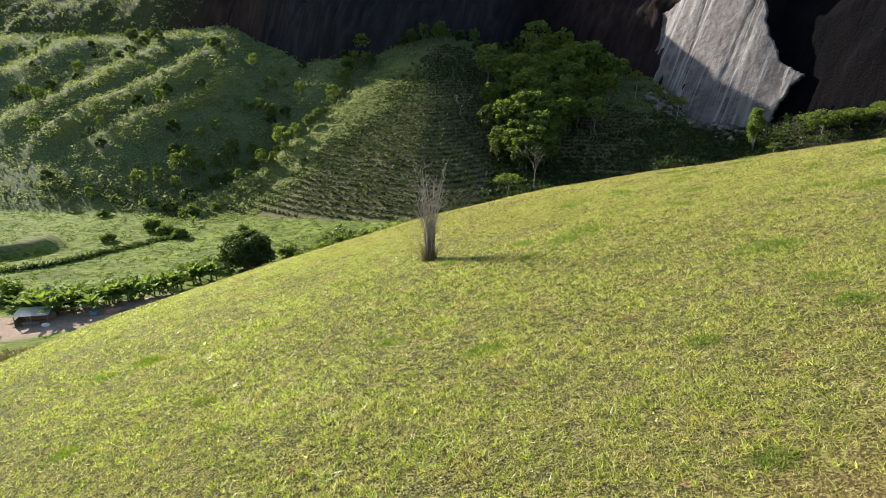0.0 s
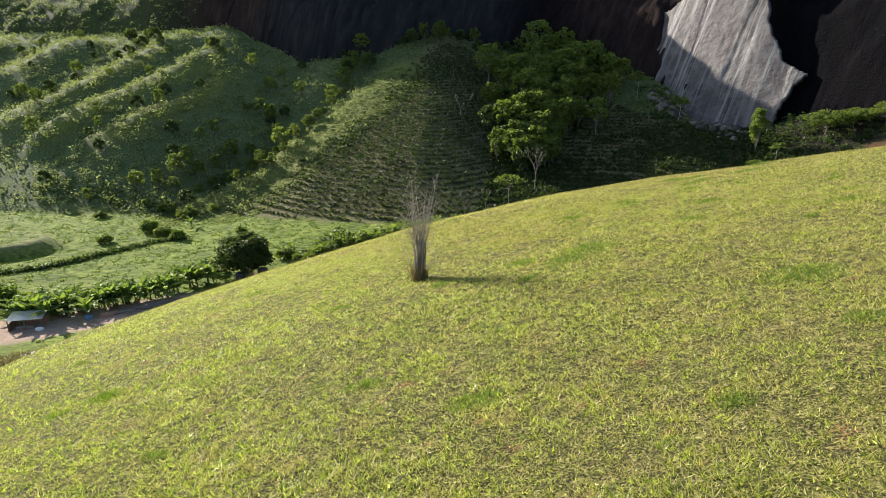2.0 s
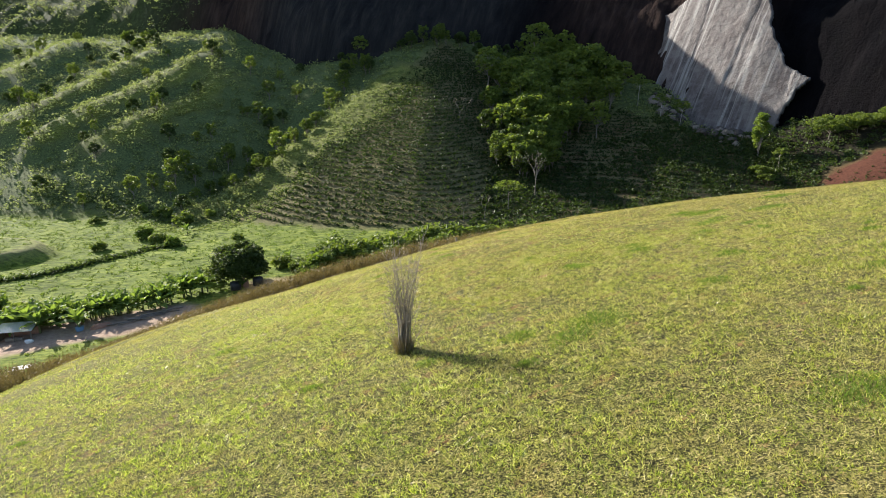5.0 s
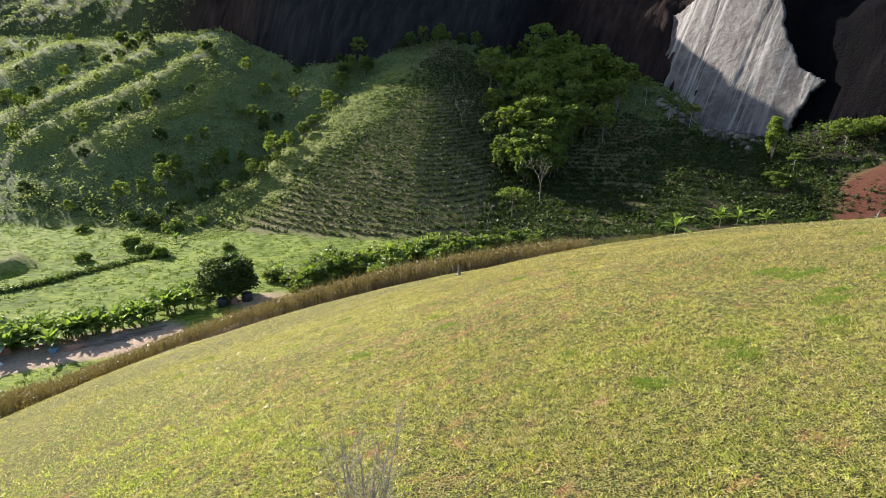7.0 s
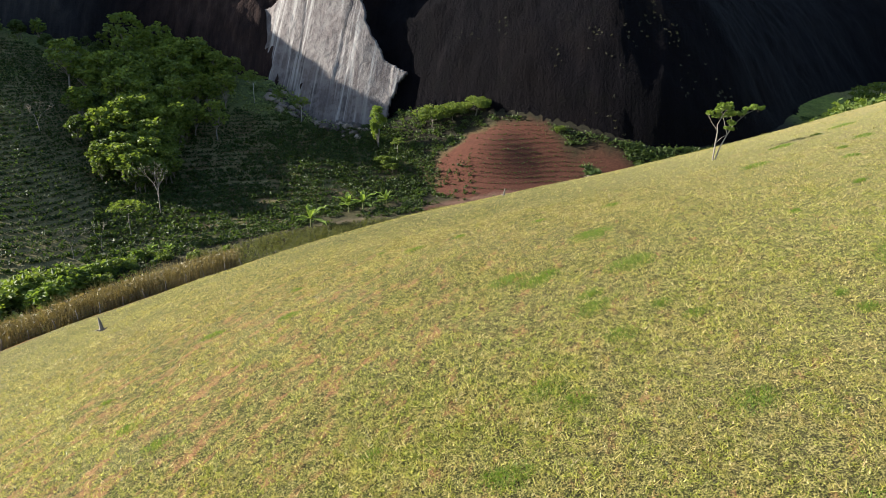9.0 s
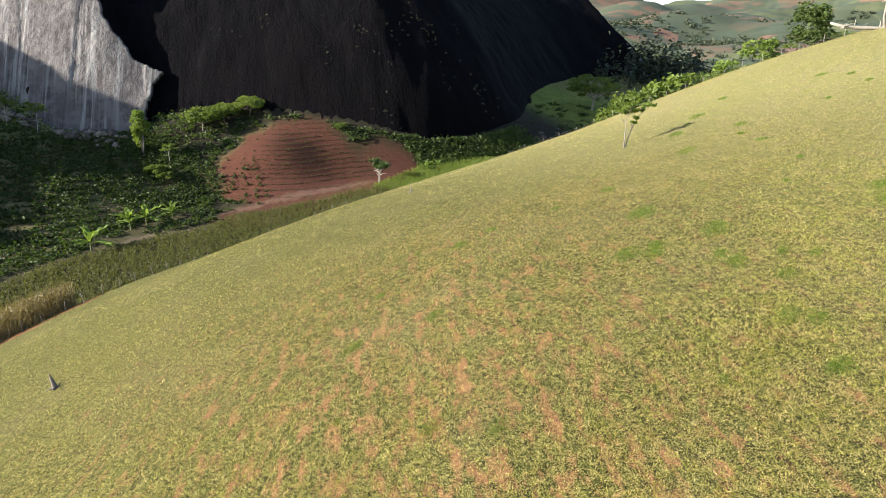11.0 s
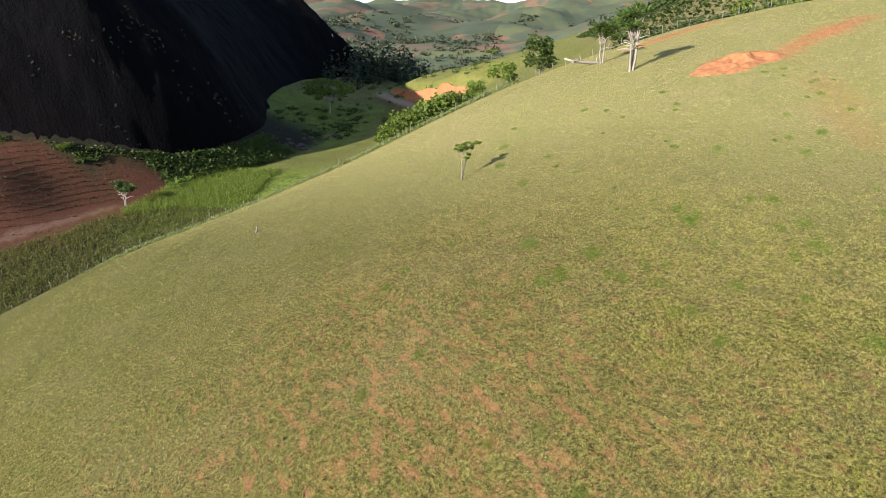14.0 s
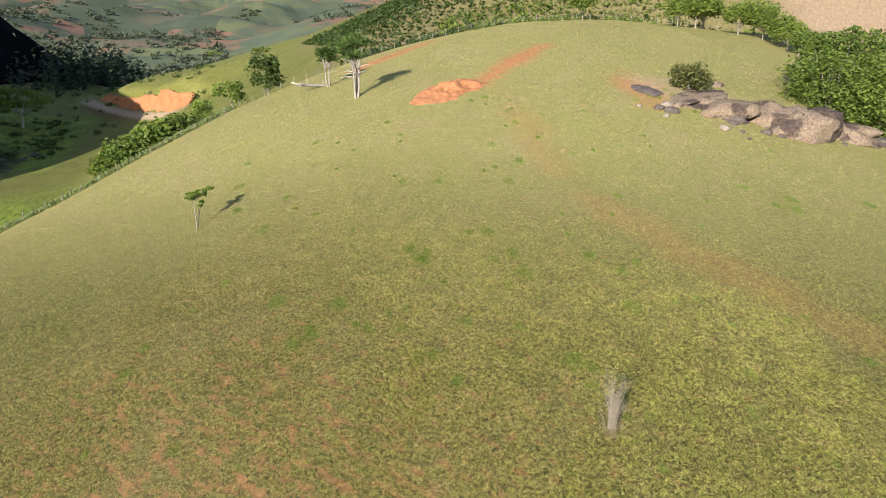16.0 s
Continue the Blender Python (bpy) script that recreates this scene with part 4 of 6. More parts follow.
def build_lone_tree():
    """Two thin stems from one root, forking into a flat airy crown that reaches out to one side."""
    rng = np.random.default_rng(5)
    ob = root("sapling", "slender forked sapling with pale stems and airy green crown", "tree")

    def at(out, deep, up):
        return Vector((0.9 * out + 0.44 * deep, -0.44 * out + 0.9 * deep, up))

    limbs = [([at(0, 0, -0.1), at(0.08, 0.05, 1.5), at(0.2, 0.1, 2.6), at(0.15, 0.2, 3.3)], 0.075, 0.045),
             ([at(0.15, 0.25, 2.9), at(-0.3, 0.4, 3.5), at(-0.75, 0.5, 4.3)], 0.04, 0.012),
             ([at(0.15, 0.2, 3.3), at(0.3, -0.2, 4.1), at(0.5, -0.5, 5.0)], 0.04, 0.012),
             ([at(0.16, 0, -0.1), at(0.5, -0.05, 1.2), at(1.05, -0.1, 2.4)], 0.07, 0.045),
             ([at(0.2, 0.1, 1.7), at(0.7, 0.1, 2.15), at(1.05, -0.1, 2.4)], 0.03, 0.022),
             ([at(1.05, -0.1, 2.4), at(1.5, -0.3, 3.4), at(2.4, -0.5, 4.3), at(3.4, -0.5, 4.75)], 0.045, 0.012),
             ([at(1.05, -0.1, 2.4), at(0.95, 0.4, 3.5), at(0.8, 0.9, 4.6)], 0.04, 0.012),
             ([at(1.4, -0.2, 3.2), at(1.6, 0.4, 3.9), at(1.9, 0.8, 4.4)], 0.028, 0.01)]
    tips = [(-0.6, 0.5, 4.3), (0.0, 0.2, 4.5), (0.5, -0.5, 4.9), (0.3, 0.3, 4.1), (0.9, 0.9, 4.6), (0.8, -0.1, 4.2), (1.3, 0.2, 4.3), (1.0, -0.3, 3.5), (1.7, 0.5, 4.3), (2.0, -0.4, 4.3), (2.6, -0.5, 4.65), (3.1, -0.4, 4.85), (3.5, -0.6, 4.8),
            (0.1, -0.4, 5.1), (0.9, 0.3, 4.75), (1.2, -0.1, 2.9)]
    stems, crown = Shape(), Shape()
    for path, r0, r1 in limbs:
        stems.tube(path, list(np.linspace(r0, r1, len(path))), 6)
    for out, deep, up in tips:
        c = at(out, deep, up)
        for _ in range(3):
            e = c + Vector((rng.normal() * 0.22, rng.normal() * 0.22, rng.uniform(-0.1, 0.2)))
            stems.tube([c - Vector((0, 0, 0.35)), c.lerp(e, 0.5), e], [0.012, 0.009, 0.004], 4)
            crown.leaves(ball_points(rng, 26, np.array(e), 0.32, 0.15), 0.17, rng)
    part_mesh("stems", stems.mesh("stems", ASH_BARK, True), ob)
    part_mesh("crown", crown.mesh("crown", LEAF_BRIGHT), ob)
    ob.matrix_basis = at_ground(41.4, 49.1, 0, 0.8)
    return ob


def build_yucca_tree(name, label, seed, x, y, size, trunks=3, heads=10, turn=0, spread=2.4, lift=0.3):
    """Pale trunks that fork into heads of sword leaves."""
    rng = np.random.default_rng(seed)
    ob = root(name, label, "tree")
    wood, dead, leaf = Shape(), Shape(), Shape()
    for k in range(trunks):
        w = k * 2.1 + rng.uniform(-0.4, 0.4)
        a = Vector((math.cos(w) * 0.22, math.sin(w) * 0.22, -0.2))
        e = Vector((math.cos(w) * 0.5, math.sin(w) * 0.5, rng.uniform(3.4, 4.3)))
        wood.tube([a, a.lerp(e, 0.4) + Vector((rng.normal() * 0.1, rng.normal() * 0.1, 0)), e], [0.2, 0.14, 0.11], 8)
        for j in range(heads // trunks + 2):
            u = rng.uniform(0, 2 * math.pi)
            h = e + Vector((math.cos(u) * spread * rng.uniform(0.2, 1), math.sin(u) * spread * rng.uniform(0.2, 1), lift + rng.uniform(0.0, 1.9)))
            wood.tube([e - Vector((0, 0, 0.3)), e.lerp(h, 0.5) + Vector((0, 0, -0.12)), h], [0.10, 0.085, 0.06], 6)
            for _ in range(80):
                way = Vector(rng.normal(size=3))
                way.z = abs(way.z) * 0.8 - 0.25
                way.normalize()
                side = way.orthogonal().normalized() * 0.10
                tip = h + way * rng.uniform(1.0, 1.7)
                leaf.add([h - side, h + side, h.lerp(tip, 0.6) + side * 0.8 + Vector((0, 0, 0.05)), h.lerp(tip, 0.6) - side * 0.8 + Vector((0, 0, 0.05)), tip - Vector((0, 0, 0.1))], [(0, 1, 2), (0, 2, 3), (3, 2, 4)])
        for _ in range(6):
            u = rng.uniform(0, 2 * math.pi)
            b = a.lerp(e, rng.uniform(0.6, 1))
            t = b + Vector((math.cos(u) * rng.uniform(0.8, 2.3), math.sin(u) * rng.uniform(0.8, 2.3), rng.uniform(-0.2, 1.3)))
            dead.tube([b, b.lerp(t, 0.5) + Vector((0, 0, 0.2)), t], [0.07, 0.05, 0.02], 5)
    part_mesh("trunk", wood.mesh("trunk", ASH_BARK, True), ob)
    part_mesh("dead_branches", dead.mesh("dead_branches", DEAD_WOOD, True), ob, "bleached dead branches")
    part_mesh("foliage", leaf.mesh("foliage", SWORD), ob)
    ob.matrix_basis = at_ground(x, y, turn, size)
    return ob


def build_fallen_trunk():
    rng = np.random.default_rng(9)
    ob = root("fallen_tree", "bleached fallen tree trunk with bare branches on the grass", "log")
    wood = Shape()
    wood.tube([(-4.6, 0.2, 0.1), (-2, 0, 0.45), (0.5, 0.1, 0.5), (3.2, -0.2, 0.75), (4.8, -0.1, 1.2)], [0.10, 0.2, 0.27, 0.24, 0.14], 8)
    for k in range(12):
        b = Vector((rng.uniform(-4, 4), 0, 0.45))
        t = b + Vector((rng.uniform(-1.6, 0.3), rng.normal() * 0.8, rng.uniform(-0.2, 1.3)))
        limb = Shape()
        limb.tube([b, b.lerp(t, 0.5) + Vector((0, 0, 0.15)), t], [0.09, 0.06, 0.02], 5)
        part_mesh("branch", limb.mesh("branch", DEAD_WOOD, True), ob)
    part_mesh("trunk", wood.mesh("trunk", DEAD_WOOD, True), ob)
    ob.matrix_basis = at_ground(89.0, 30.7, 115)
    return ob


def build_stump(name, label, x, y, size, seed):
    rng = np.random.default_rng(seed)
    ob = root(name, label, "stump")
    s = Shape()
    s.tube([(0, 0, -0.1), (0.03, 0, 0.25), (0.12, 0.05, 0.62), (0.1, 0.1, 0.95)], [0.2, 0.13, 0.09, 0.03], 7)
    for k in range(5):
        w = k * 1.3
        s.tube([(0, 0, 0.08), (math.cos(w) * 0.2, math.sin(w) * 0.2, 0.12), (math.cos(w) * 0.42, math.sin(w) * 0.42, rng.uniform(-0.05, 0.35))], [0.07, 0.05, 0.02], 5)
    part_mesh("wood", s.mesh("wood", BARK, True), ob)
    ob.matrix_basis = at_ground(x, y, seed * 40, size)
    return ob


def build_clay_heap():
    """Spoil from a fresh cut, spread in a fan."""
    us, vs = np.arange(-9, 9.1, 0.22), np.arange(-7, 7.1, 0.22)
    u, v = np.meshgrid(us, vs)
    u, v = u.ravel(), v.ravel()
    r = np.hypot(u / 6.6, v / 3.6) + 0.30 * rough_noise(u, v, 3.2, 4, 71)
    h = 0.9 * np.clip(1 - r, 0, 1) ** 0.7 * (1 + 0.8 * rough_noise(u, v, 1.6, 4, 72)) + 0.10 * rough_noise(u, v, 0.9, 3, 73) - 0.04
    turn = radians(-58)
    x, y = 63.4 + u * math.cos(turn) - v * math.sin(turn), 13.9 + u * math.sin(turn) + v * math.cos(turn)
    me, _ = quads_mesh("clay_mound", np.stack([x, y, surface(x, y) + h], 1), r < 1.0, (len(vs), len(us)), CLAY)
    return tagged(new("clay_mound", me), "spread mound of fresh orange clay on the grass", "earth heap")


def build_rocks():
    """The outcrop below the crest, with loose stones round it."""
    spots = [("boulder", 39.0, -24.7, 5.8, 5.0, 4.4, 1, ROCK_STAINED, "large dark boulder half sunk in the pasture"),
             ("boulder", 43.5, -18.3, 5.6, 4.2, 1.6, 2, ROCK_STAINED, "pale flat rock outcrop in the pasture"),
             ("boulder", 48.0, -16.7, 5.4, 3.4, 0.9, 3, ROCK_STAINED, "pale flat rock outcrop in the pasture"),
             ("boulder", 40.4, -17.4, 2.2, 1.8, 1.3, 4, ROCK_DARK, "dark rounded boulder in the pasture"),
             ("boulder", 51.3, -11.6, 2.6, 1.7, 0.8, 5, ROCK_DARK, "dark rock streaked with red earth"),
             ("boulder", 38.5, -32.2, 6.2, 4.4, 1.7, 6, ROCK_STAINED, "pale rock outcrop beneath a tree"),
             ("boulder", 35.6, -37.2, 2.6, 2.0, 1.0, 7, ROCK_DARK, "dark rounded boulder in the pasture"),
             ("boulder", 54.0, -25.8, 1.6, 1.1, 0.7, 8, ROCK_STAINED, "pale flat rock outcrop in the pasture"),
             ("boulder", 45.5, -26.3, 2.4, 1.6, 0.8, 12, ROCK_DARK, "dark rounded boulder in the pasture")]
    for name, x, y, rx, ry, rz, seed, material, label in spots:
        ob = tagged(new(name, rock_mesh(name, rx, ry, rz, seed, material, 0.36, 4)), label, "boulder", "rocks of the outcrop")
        ob.matrix_basis = pose(x, y, float(surface(x, y)) - rz * 0.3, 0, 8, seed * 37)
    for k, (x, y, r) in enumerate([(37.6, -13.9, 0.8), (43.6, -10.3, 1.0), (44.8, -9.2, 0.8), (42.5, -8.8, 0.6), (36.0, -18.9, 0.8), (35.0, -20.4, 0.6), (46, -7.0, 0.5), (36.5, -15.7, 0.45), (33.5, -29.0, 0.4), (45.6, -11.0, 0.9), (34.5, -15.0, 0.35)]):
        ob = tagged(new("stone", rock_mesh("stone", r, r * 0.7, r * 0.5, 20 + k, ROCK_DARK if k % 3 else ROCK_PALE, cuts=3)), "loose grey stone lying in the grass", "stone", "loose stones by the outcrop")
        ob.matrix_basis = pose(x, y, float(surface(x, y)) + r * 0.1, 0, 0, k * 50)


FENCE = [(-94, 97), (-50, 106), (-18, 112), (8, 116), (32, 120), (52, 122), (66, 112), (79, 92), (90, 71), (98, 55), (106, 39), (110, 25), (113, 8), (111, -12), (107, -30), (102, -48), (94, -62)]


def build_fence():
    """Rough posts and three wires round the pasture."""
    rng = np.random.default_rng(77)
    ob = root("wire_fence", "old wire fence with crooked grey wooden posts", "fence")
    path = []
    for (ax, ay), (bx, by) in zip(FENCE, FENCE[1:]):
        n = max(1, round(math.hypot(bx - ax, by - ay) / 3.0))
        path += [(ax + (bx - ax) * k / n, ay + (by - ay) * k / n) for k in range(n)]
    shapes = []
    for k in range(4):
        s = Shape()
        s.tube([(0, 0, -0.3), (rng.normal() * 0.03, rng.normal() * 0.03, 0.7), (rng.normal() * 0.06, rng.normal() * 0.06, rng.uniform(1.3, 1.7))], [0.065, 0.058, 0.05], 6)
        shapes.append(s.mesh("post", POST, True))
    tops = []
    for k, (x, y) in enumerate(path):
        x, y = x + rng.normal() * 0.15, y + rng.normal() * 0.15
        post = part_mesh("post", shapes[k % 4], ob)
        z = float(surface(x, y))
        post.matrix_basis = pose(x, y, z, rng.normal() * 4, rng.normal() * 4, rng.uniform(0, 360))
        tops.append(Vector((x, y, z)))
    for level in (0.45, 0.85, 1.2):
        s = Shape()
        s.tube([p + Vector((0, 0, level)) for p in tops], [0.008] * len(tops), 3)
        part_mesh("wire", s.mesh("wire", WIRE), ob)
    return ob


build_stalks()
build_lone_tree()
build_yucca_tree("yucca_tree", "old pale yucca tree with sword-leaf heads and bare branches", 3, 71.4, 26.5, 1.15, 3, 6, 0, 1.5, 1.4)
build_yucca_tree("yucca_tree", "pale yucca tree behind the fallen trunk", 4, 87.0, 28.7, 0.95, 2, 10, 70, 1.8, 0.6)
build_fallen_trunk()
build_stump("stump", "small dark rotten stump in the grass", 2.3, 77.7, 1.3, 2)
build_stump("stump", "small dark twiggy stump on bare grass", 42.4, 74.0, 0.9, 6)
build_clay_heap()
build_rocks()
build_fence()

# ---- the farmyard in the valley ----
def block(bm, x0, x1, y0, y1, z0, z1, bevel=0.03):
    made = bmesh.ops.create_cube(bm, size=1.0)["verts"]
    for v in made:
        v.co = Vector(((x0 + x1) / 2 + v.co.x * (x1 - x0), (y0 + y1) / 2 + v.co.y * (y1 - y0), (z0 + z1) / 2 + v.co.z * (z1 - z0)))
    if bevel:
        bmesh.ops.bevel(bm, geom=list({e for v in made for e in v.link_edges}), offset=bevel, segments=1, affect="EDGES")


def one_block(*box, bevel=0.03):
    bm = bmesh.new()
    block(bm, *box, bevel=bevel)
    return bm


def sheet_roof(long, wide, low, high, waves=40, thick=0.04, swell=0.045):
    """A corrugated sheet that slopes from the front edge up to the back edge."""
    bm = bmesh.new()
    rows = []
    for side in (0, 1):
        for j in range(2):
            rows.append([bm.verts.new((long * (k / (waves * 4) - 0.5), wide * (j - 0.5), (low, high)[j] + swell * math.sin(k * math.pi / 2) - thick * side)) for k in range(waves * 4 + 1)])
    for a, b, flip in ((0, 1, False), (2, 3, True)):
        for k in range(waves * 4):
            q = [rows[a][k], rows[a][k + 1], rows[b][k + 1], rows[b][k]]
            bm.faces.new(q[::-1] if flip else q)
    for k in range(waves * 4):
        bm.faces.new([rows[0][k], rows[2][k], rows[2][k + 1], rows[0][k + 1]])
        bm.faces.new([rows[1][k + 1], rows[3][k + 1], rows[3][k], rows[1][k]])
    return bm


def build_shed():
    ob = root("open_shed", "open farm shed with rusty-white corrugated zinc roof", "shed")
    part("roof", sheet_roof(7.4, 4.4, 2.5, 3.1), SHEET, ob, "pale corrugated zinc roof")
    for x in (-3.4, 0.0, 3.4):
        for y, h in ((-1.9, 2.52), (1.9, 3.0)):
            part("post", one_block(x - 0.09, x + 0.09, y - 0.09, y + 0.09, -0.4, h), POST, ob)
    part("back_wall", one_block(-3.5, 3.5, 1.75, 1.88, -0.3, 1.9), BRICK, ob)
    part("side_wall", one_block(-3.5, -3.38, -1.8, 1.75, -0.3, 1.5), PLANK, ob)
    part("trough", one_block(-2.2, 1.2, -1.2, -0.6, -0.1, 0.6), PLANK, ob)
    ob.matrix_basis = at_ground(-93.5, 131.5, 12)


def build_house():
    ob = root("farm_building", "low farm building with weathered brown tiled roof", "building")
    part("wall", one_block(-5, 5, -3, 3, -0.5, 2.6), BRICK, ob)
    bm = bmesh.new()
    for k in range(7):
        for side in (-1, 1):
            y0, y1 = 3.6 * (1 - k / 7), 3.6 * (1 - (k + 1) / 7)
            z0, z1 = 2.45 + 1.5 * k / 7, 2.45 + 1.5 * (k + 1) / 7
            vs = [bm.verts.new((x, side * y, z + dz)) for x, y, z, dz in ((-5.6, y0 + 0.08, z0, 0.07), (5.6, y0 + 0.08, z0, 0.07), (5.6, y1, z1, 0.0), (-5.6, y1, z1, 0.0))]
            bm.faces.new(vs if side < 0 else vs[::-1])
    part("roof", bm, plain("weathered_brown_tiles", (0.09, 0.06, 0.045), (0.22, 0.15, 0.11), 3.0), ob, "weathered brown tiled roof")
    part("door", one_block(0.6, 1.5, -3.06, -2.98, -0.1, 1.95), PLANK, ob)
    part("window", one_block(-3.0, -2.0, -3.06, -2.98, 0.9, 1.8), BLACK, ob)
    ob.matrix_basis = at_ground(-105.5, 124, 8)


def build_yard():
    tank = root("water_drum", "dark plastic drum standing in the yard by the mango tree", "drum", "drums by the mango tree")
    s = Shape()
    s.tube([(0, 0, 0), (0, 0, 0.1), (0, 0, 1.9), (0, 0, 2.1)], [1.25, 1.35, 1.35, 1.2], 20)
    part_mesh("body", s.mesh("body", BLACK, True), tank)
    s = Shape()
    s.tube([(0, 0, 2.05), (0, 0, 2.2)], [0.5, 0.45], 14)
    part_mesh("lid", s.mesh("lid", BLACK, True), tank)
    tank.matrix_basis = at_ground(-53.5, 157.5, 0)
    copy_thing(tank, at_ground(-48.5, 160.5, 40, 1.0))
    pier = tagged(new("block_pier"), "low pinkish masonry block beside the drums", "masonry")
    part("masonry", one_block(-0.7, 0.7, -0.35, 0.35, -0.2, 2.1), BRICK, pier)
    pier.matrix_basis = at_ground(-51.2, 158.8, 20)
    tub = root("blue_tub", "faded blue plastic tub on the yard", "tub")
    s = Shape()
    s.tube([(0, 0, 0), (0, 0, 0.9)], [0.75, 0.95], 18)
    part_mesh("body", s.mesh("body", BLUE, True), tub)
    tub.matrix_basis = at_ground(-81.5, 134.5, 0)
    heap = tagged(new("brick_heap", rock_mesh("brick_heap", 2.2, 1.2, 0.9, 81, BRICK, 0.35, 3)), "low heap of broken red bricks", "heap")
    heap.matrix_basis = at_ground(-77.5, 135.8, 30)
    sack = tagged(new("sack", rock_mesh("sack", 0.9, 0.6, 0.55, 82, CLOTH, 0.3, 3)), "crumpled white sack lying by the shed", "sack")
    sack.matrix_basis = at_ground(-89.5, 129.0, 10, 1.0, -0.2)
    slab = tagged(new("paving_slab"), "pale concrete slab lying beside the yard", "slab")
    part("concrete", one_block(-2.6, 2.6, -1.0, 1.0, -0.3, 0.12, bevel=0.05), CLOTH, slab)
    slab.matrix_basis = at_ground(-82, 116.5, 25)
    rng = np.random.default_rng(83)
    for k in range(9):
        x, y = -72 + k * 0.9 + rng.normal() * 0.8, 137.5 + k * 0.7 + rng.normal() * 0.6
        log = root("timber", "old timber pole lying along the yard", "timber", "poles along the yard")
        s = Shape()
        s.tube([(-3.2, 0, 0.15), (0, 0.1, 0.22), (3.0, 0, 0.15)], [0.17, 0.16, 0.12], 7)
        part_mesh("pole", s.mesh("pole", POST, True), log)
        log.matrix_basis = at_ground(x, y, 25 + rng.normal() * 14, 1.0, -0.1 * (k % 3))


def build_cut_bank():
    """The raw orange bank where the valley road was cut into the slope."""
    us, vs = np.linspace(-0.02, 1.12, 120), np.linspace(0, 1, 24)
    u, v = np.meshgrid(us, vs)
    u, v = u.ravel(), v.ravel()
    (ax, ay), (bx, by) = BANK_A, BANK_B
    long = math.hypot(bx - ax, by - ay)
    nx, ny = -(by - ay) / long, (bx - ax) / long
    high = bank_height(u) * (1 + 0.16 * rough_noise(u * 60, u * 0, 9, 3, 84))
    back = 0.4 + 3.2 * v + 1.7 * rough_noise(u * 120, v * 7, 6, 4, 85) * np.minimum(1, bank_height(u) / 5)
    x, y = ax + (bx - ax) * u + nx * back, ay + (by - ay) * u + ny * back
    foot = ground_height(ax + (bx - ax) * u, ay + (by - ay) * u)
    me, _ = quads_mesh("cut_bank", np.stack([x, y, foot - 1.2 + v * (high + 1.6)], 1), None, (len(vs), len(us)), CLAY)
    ob = tagged(new("cut_bank", me), "raw orange earth bank above the valley road", "earth bank")
    skin = ob.modifiers.new("thick", "SOLIDIFY")
    skin.thickness, skin.offset = 2.0, -1.0
    return ob


def build_rubble():
    """Blocks that have fallen from the slab, and dark rocks in the valley grass."""
    rng = np.random.default_rng(86)
    shapes = [rock_mesh("boulder", 1, 0.8, 0.65, 90 + k, (ROCK_PALE, ROCK_DARK)[k % 2], 0.45, 3) for k in range(6)]
    for k in range(110):
        q = rng.uniform(0, 1)
        x, y = 108 + 20 * q + rng.normal() * 4.0, 324 - 50 * q + rng.normal() * 4
        r = rng.uniform(0.7, 1.6) + 1.6 * rng.uniform(0, 1) ** 3
        ob = tagged(new("fallen_block", shapes[k % 6]), "angular grey block fallen from the granite slab", "boulder", "blocks below the slab")
        ob.matrix_basis = pose(x, y, float(surface(x, y)) + 0.2 * r, rng.uniform(0, 40), rng.uniform(0, 40), rng.uniform(0, 360)) @ Matrix.Scale(r, 4)
    for k in range(16):
        x, y = rng.normal(300, 24), rng.normal(150, 5)
        r = rng.uniform(0.7, 2.0)
        ob = tagged(new("valley_rock", shapes[1 + 2 * (k % 3)]), "dark rock lying in the valley grass", "boulder", "rocks in the valley grass")
        ob.matrix_basis = pose(x, y, float(surface(x, y)) + 0.1 * r, 0, 0, rng.uniform(0, 360)) @ Matrix.Scale(r, 4)


def build_far_farmhouse():
    ob = root("far_farmhouse", "distant white farmhouse with reddish tiled roof", "house")
    part("wall", one_block(-8, 8, -4, 4, -1, 3.2), CLOTH, ob)
    bm = bmesh.new()
    v = [bm.verts.new(p) for p in ((-9, -5, 3.0), (9, -5, 3.0), (9, 5, 3.0), (-9, 5, 3.0), (-9, 0, 5.6), (9, 0, 5.6))]
    for f in ((0, 1, 5, 4), (2, 3, 4, 5), (1, 2, 5), (3, 0, 4), (0, 3, 2, 1)):
        bm.faces.new([v[k] for k in f])
    part("roof", bm, BRICK, ob, "reddish tiled roof")
    for x in (-5, -1.5, 4.5):
        part("window", one_block(x - 0.6, x + 0.6, -4.06, -3.98, 1.0, 2.2), BLACK, ob)
    part("door", one_block(1.2, 2.2, -4.06, -3.98, -0.2, 2.1), PLANK, ob)
    ob.matrix_basis = at_ground(1180, 296, -75)


build_shed()
build_house()
build_far_farmhouse()
build_yard()
build_cut_bank()
build_rubble()

# ---- trees and shrubs of the valley and the slopes ----
rng_v = np.random.default_rng(2024)

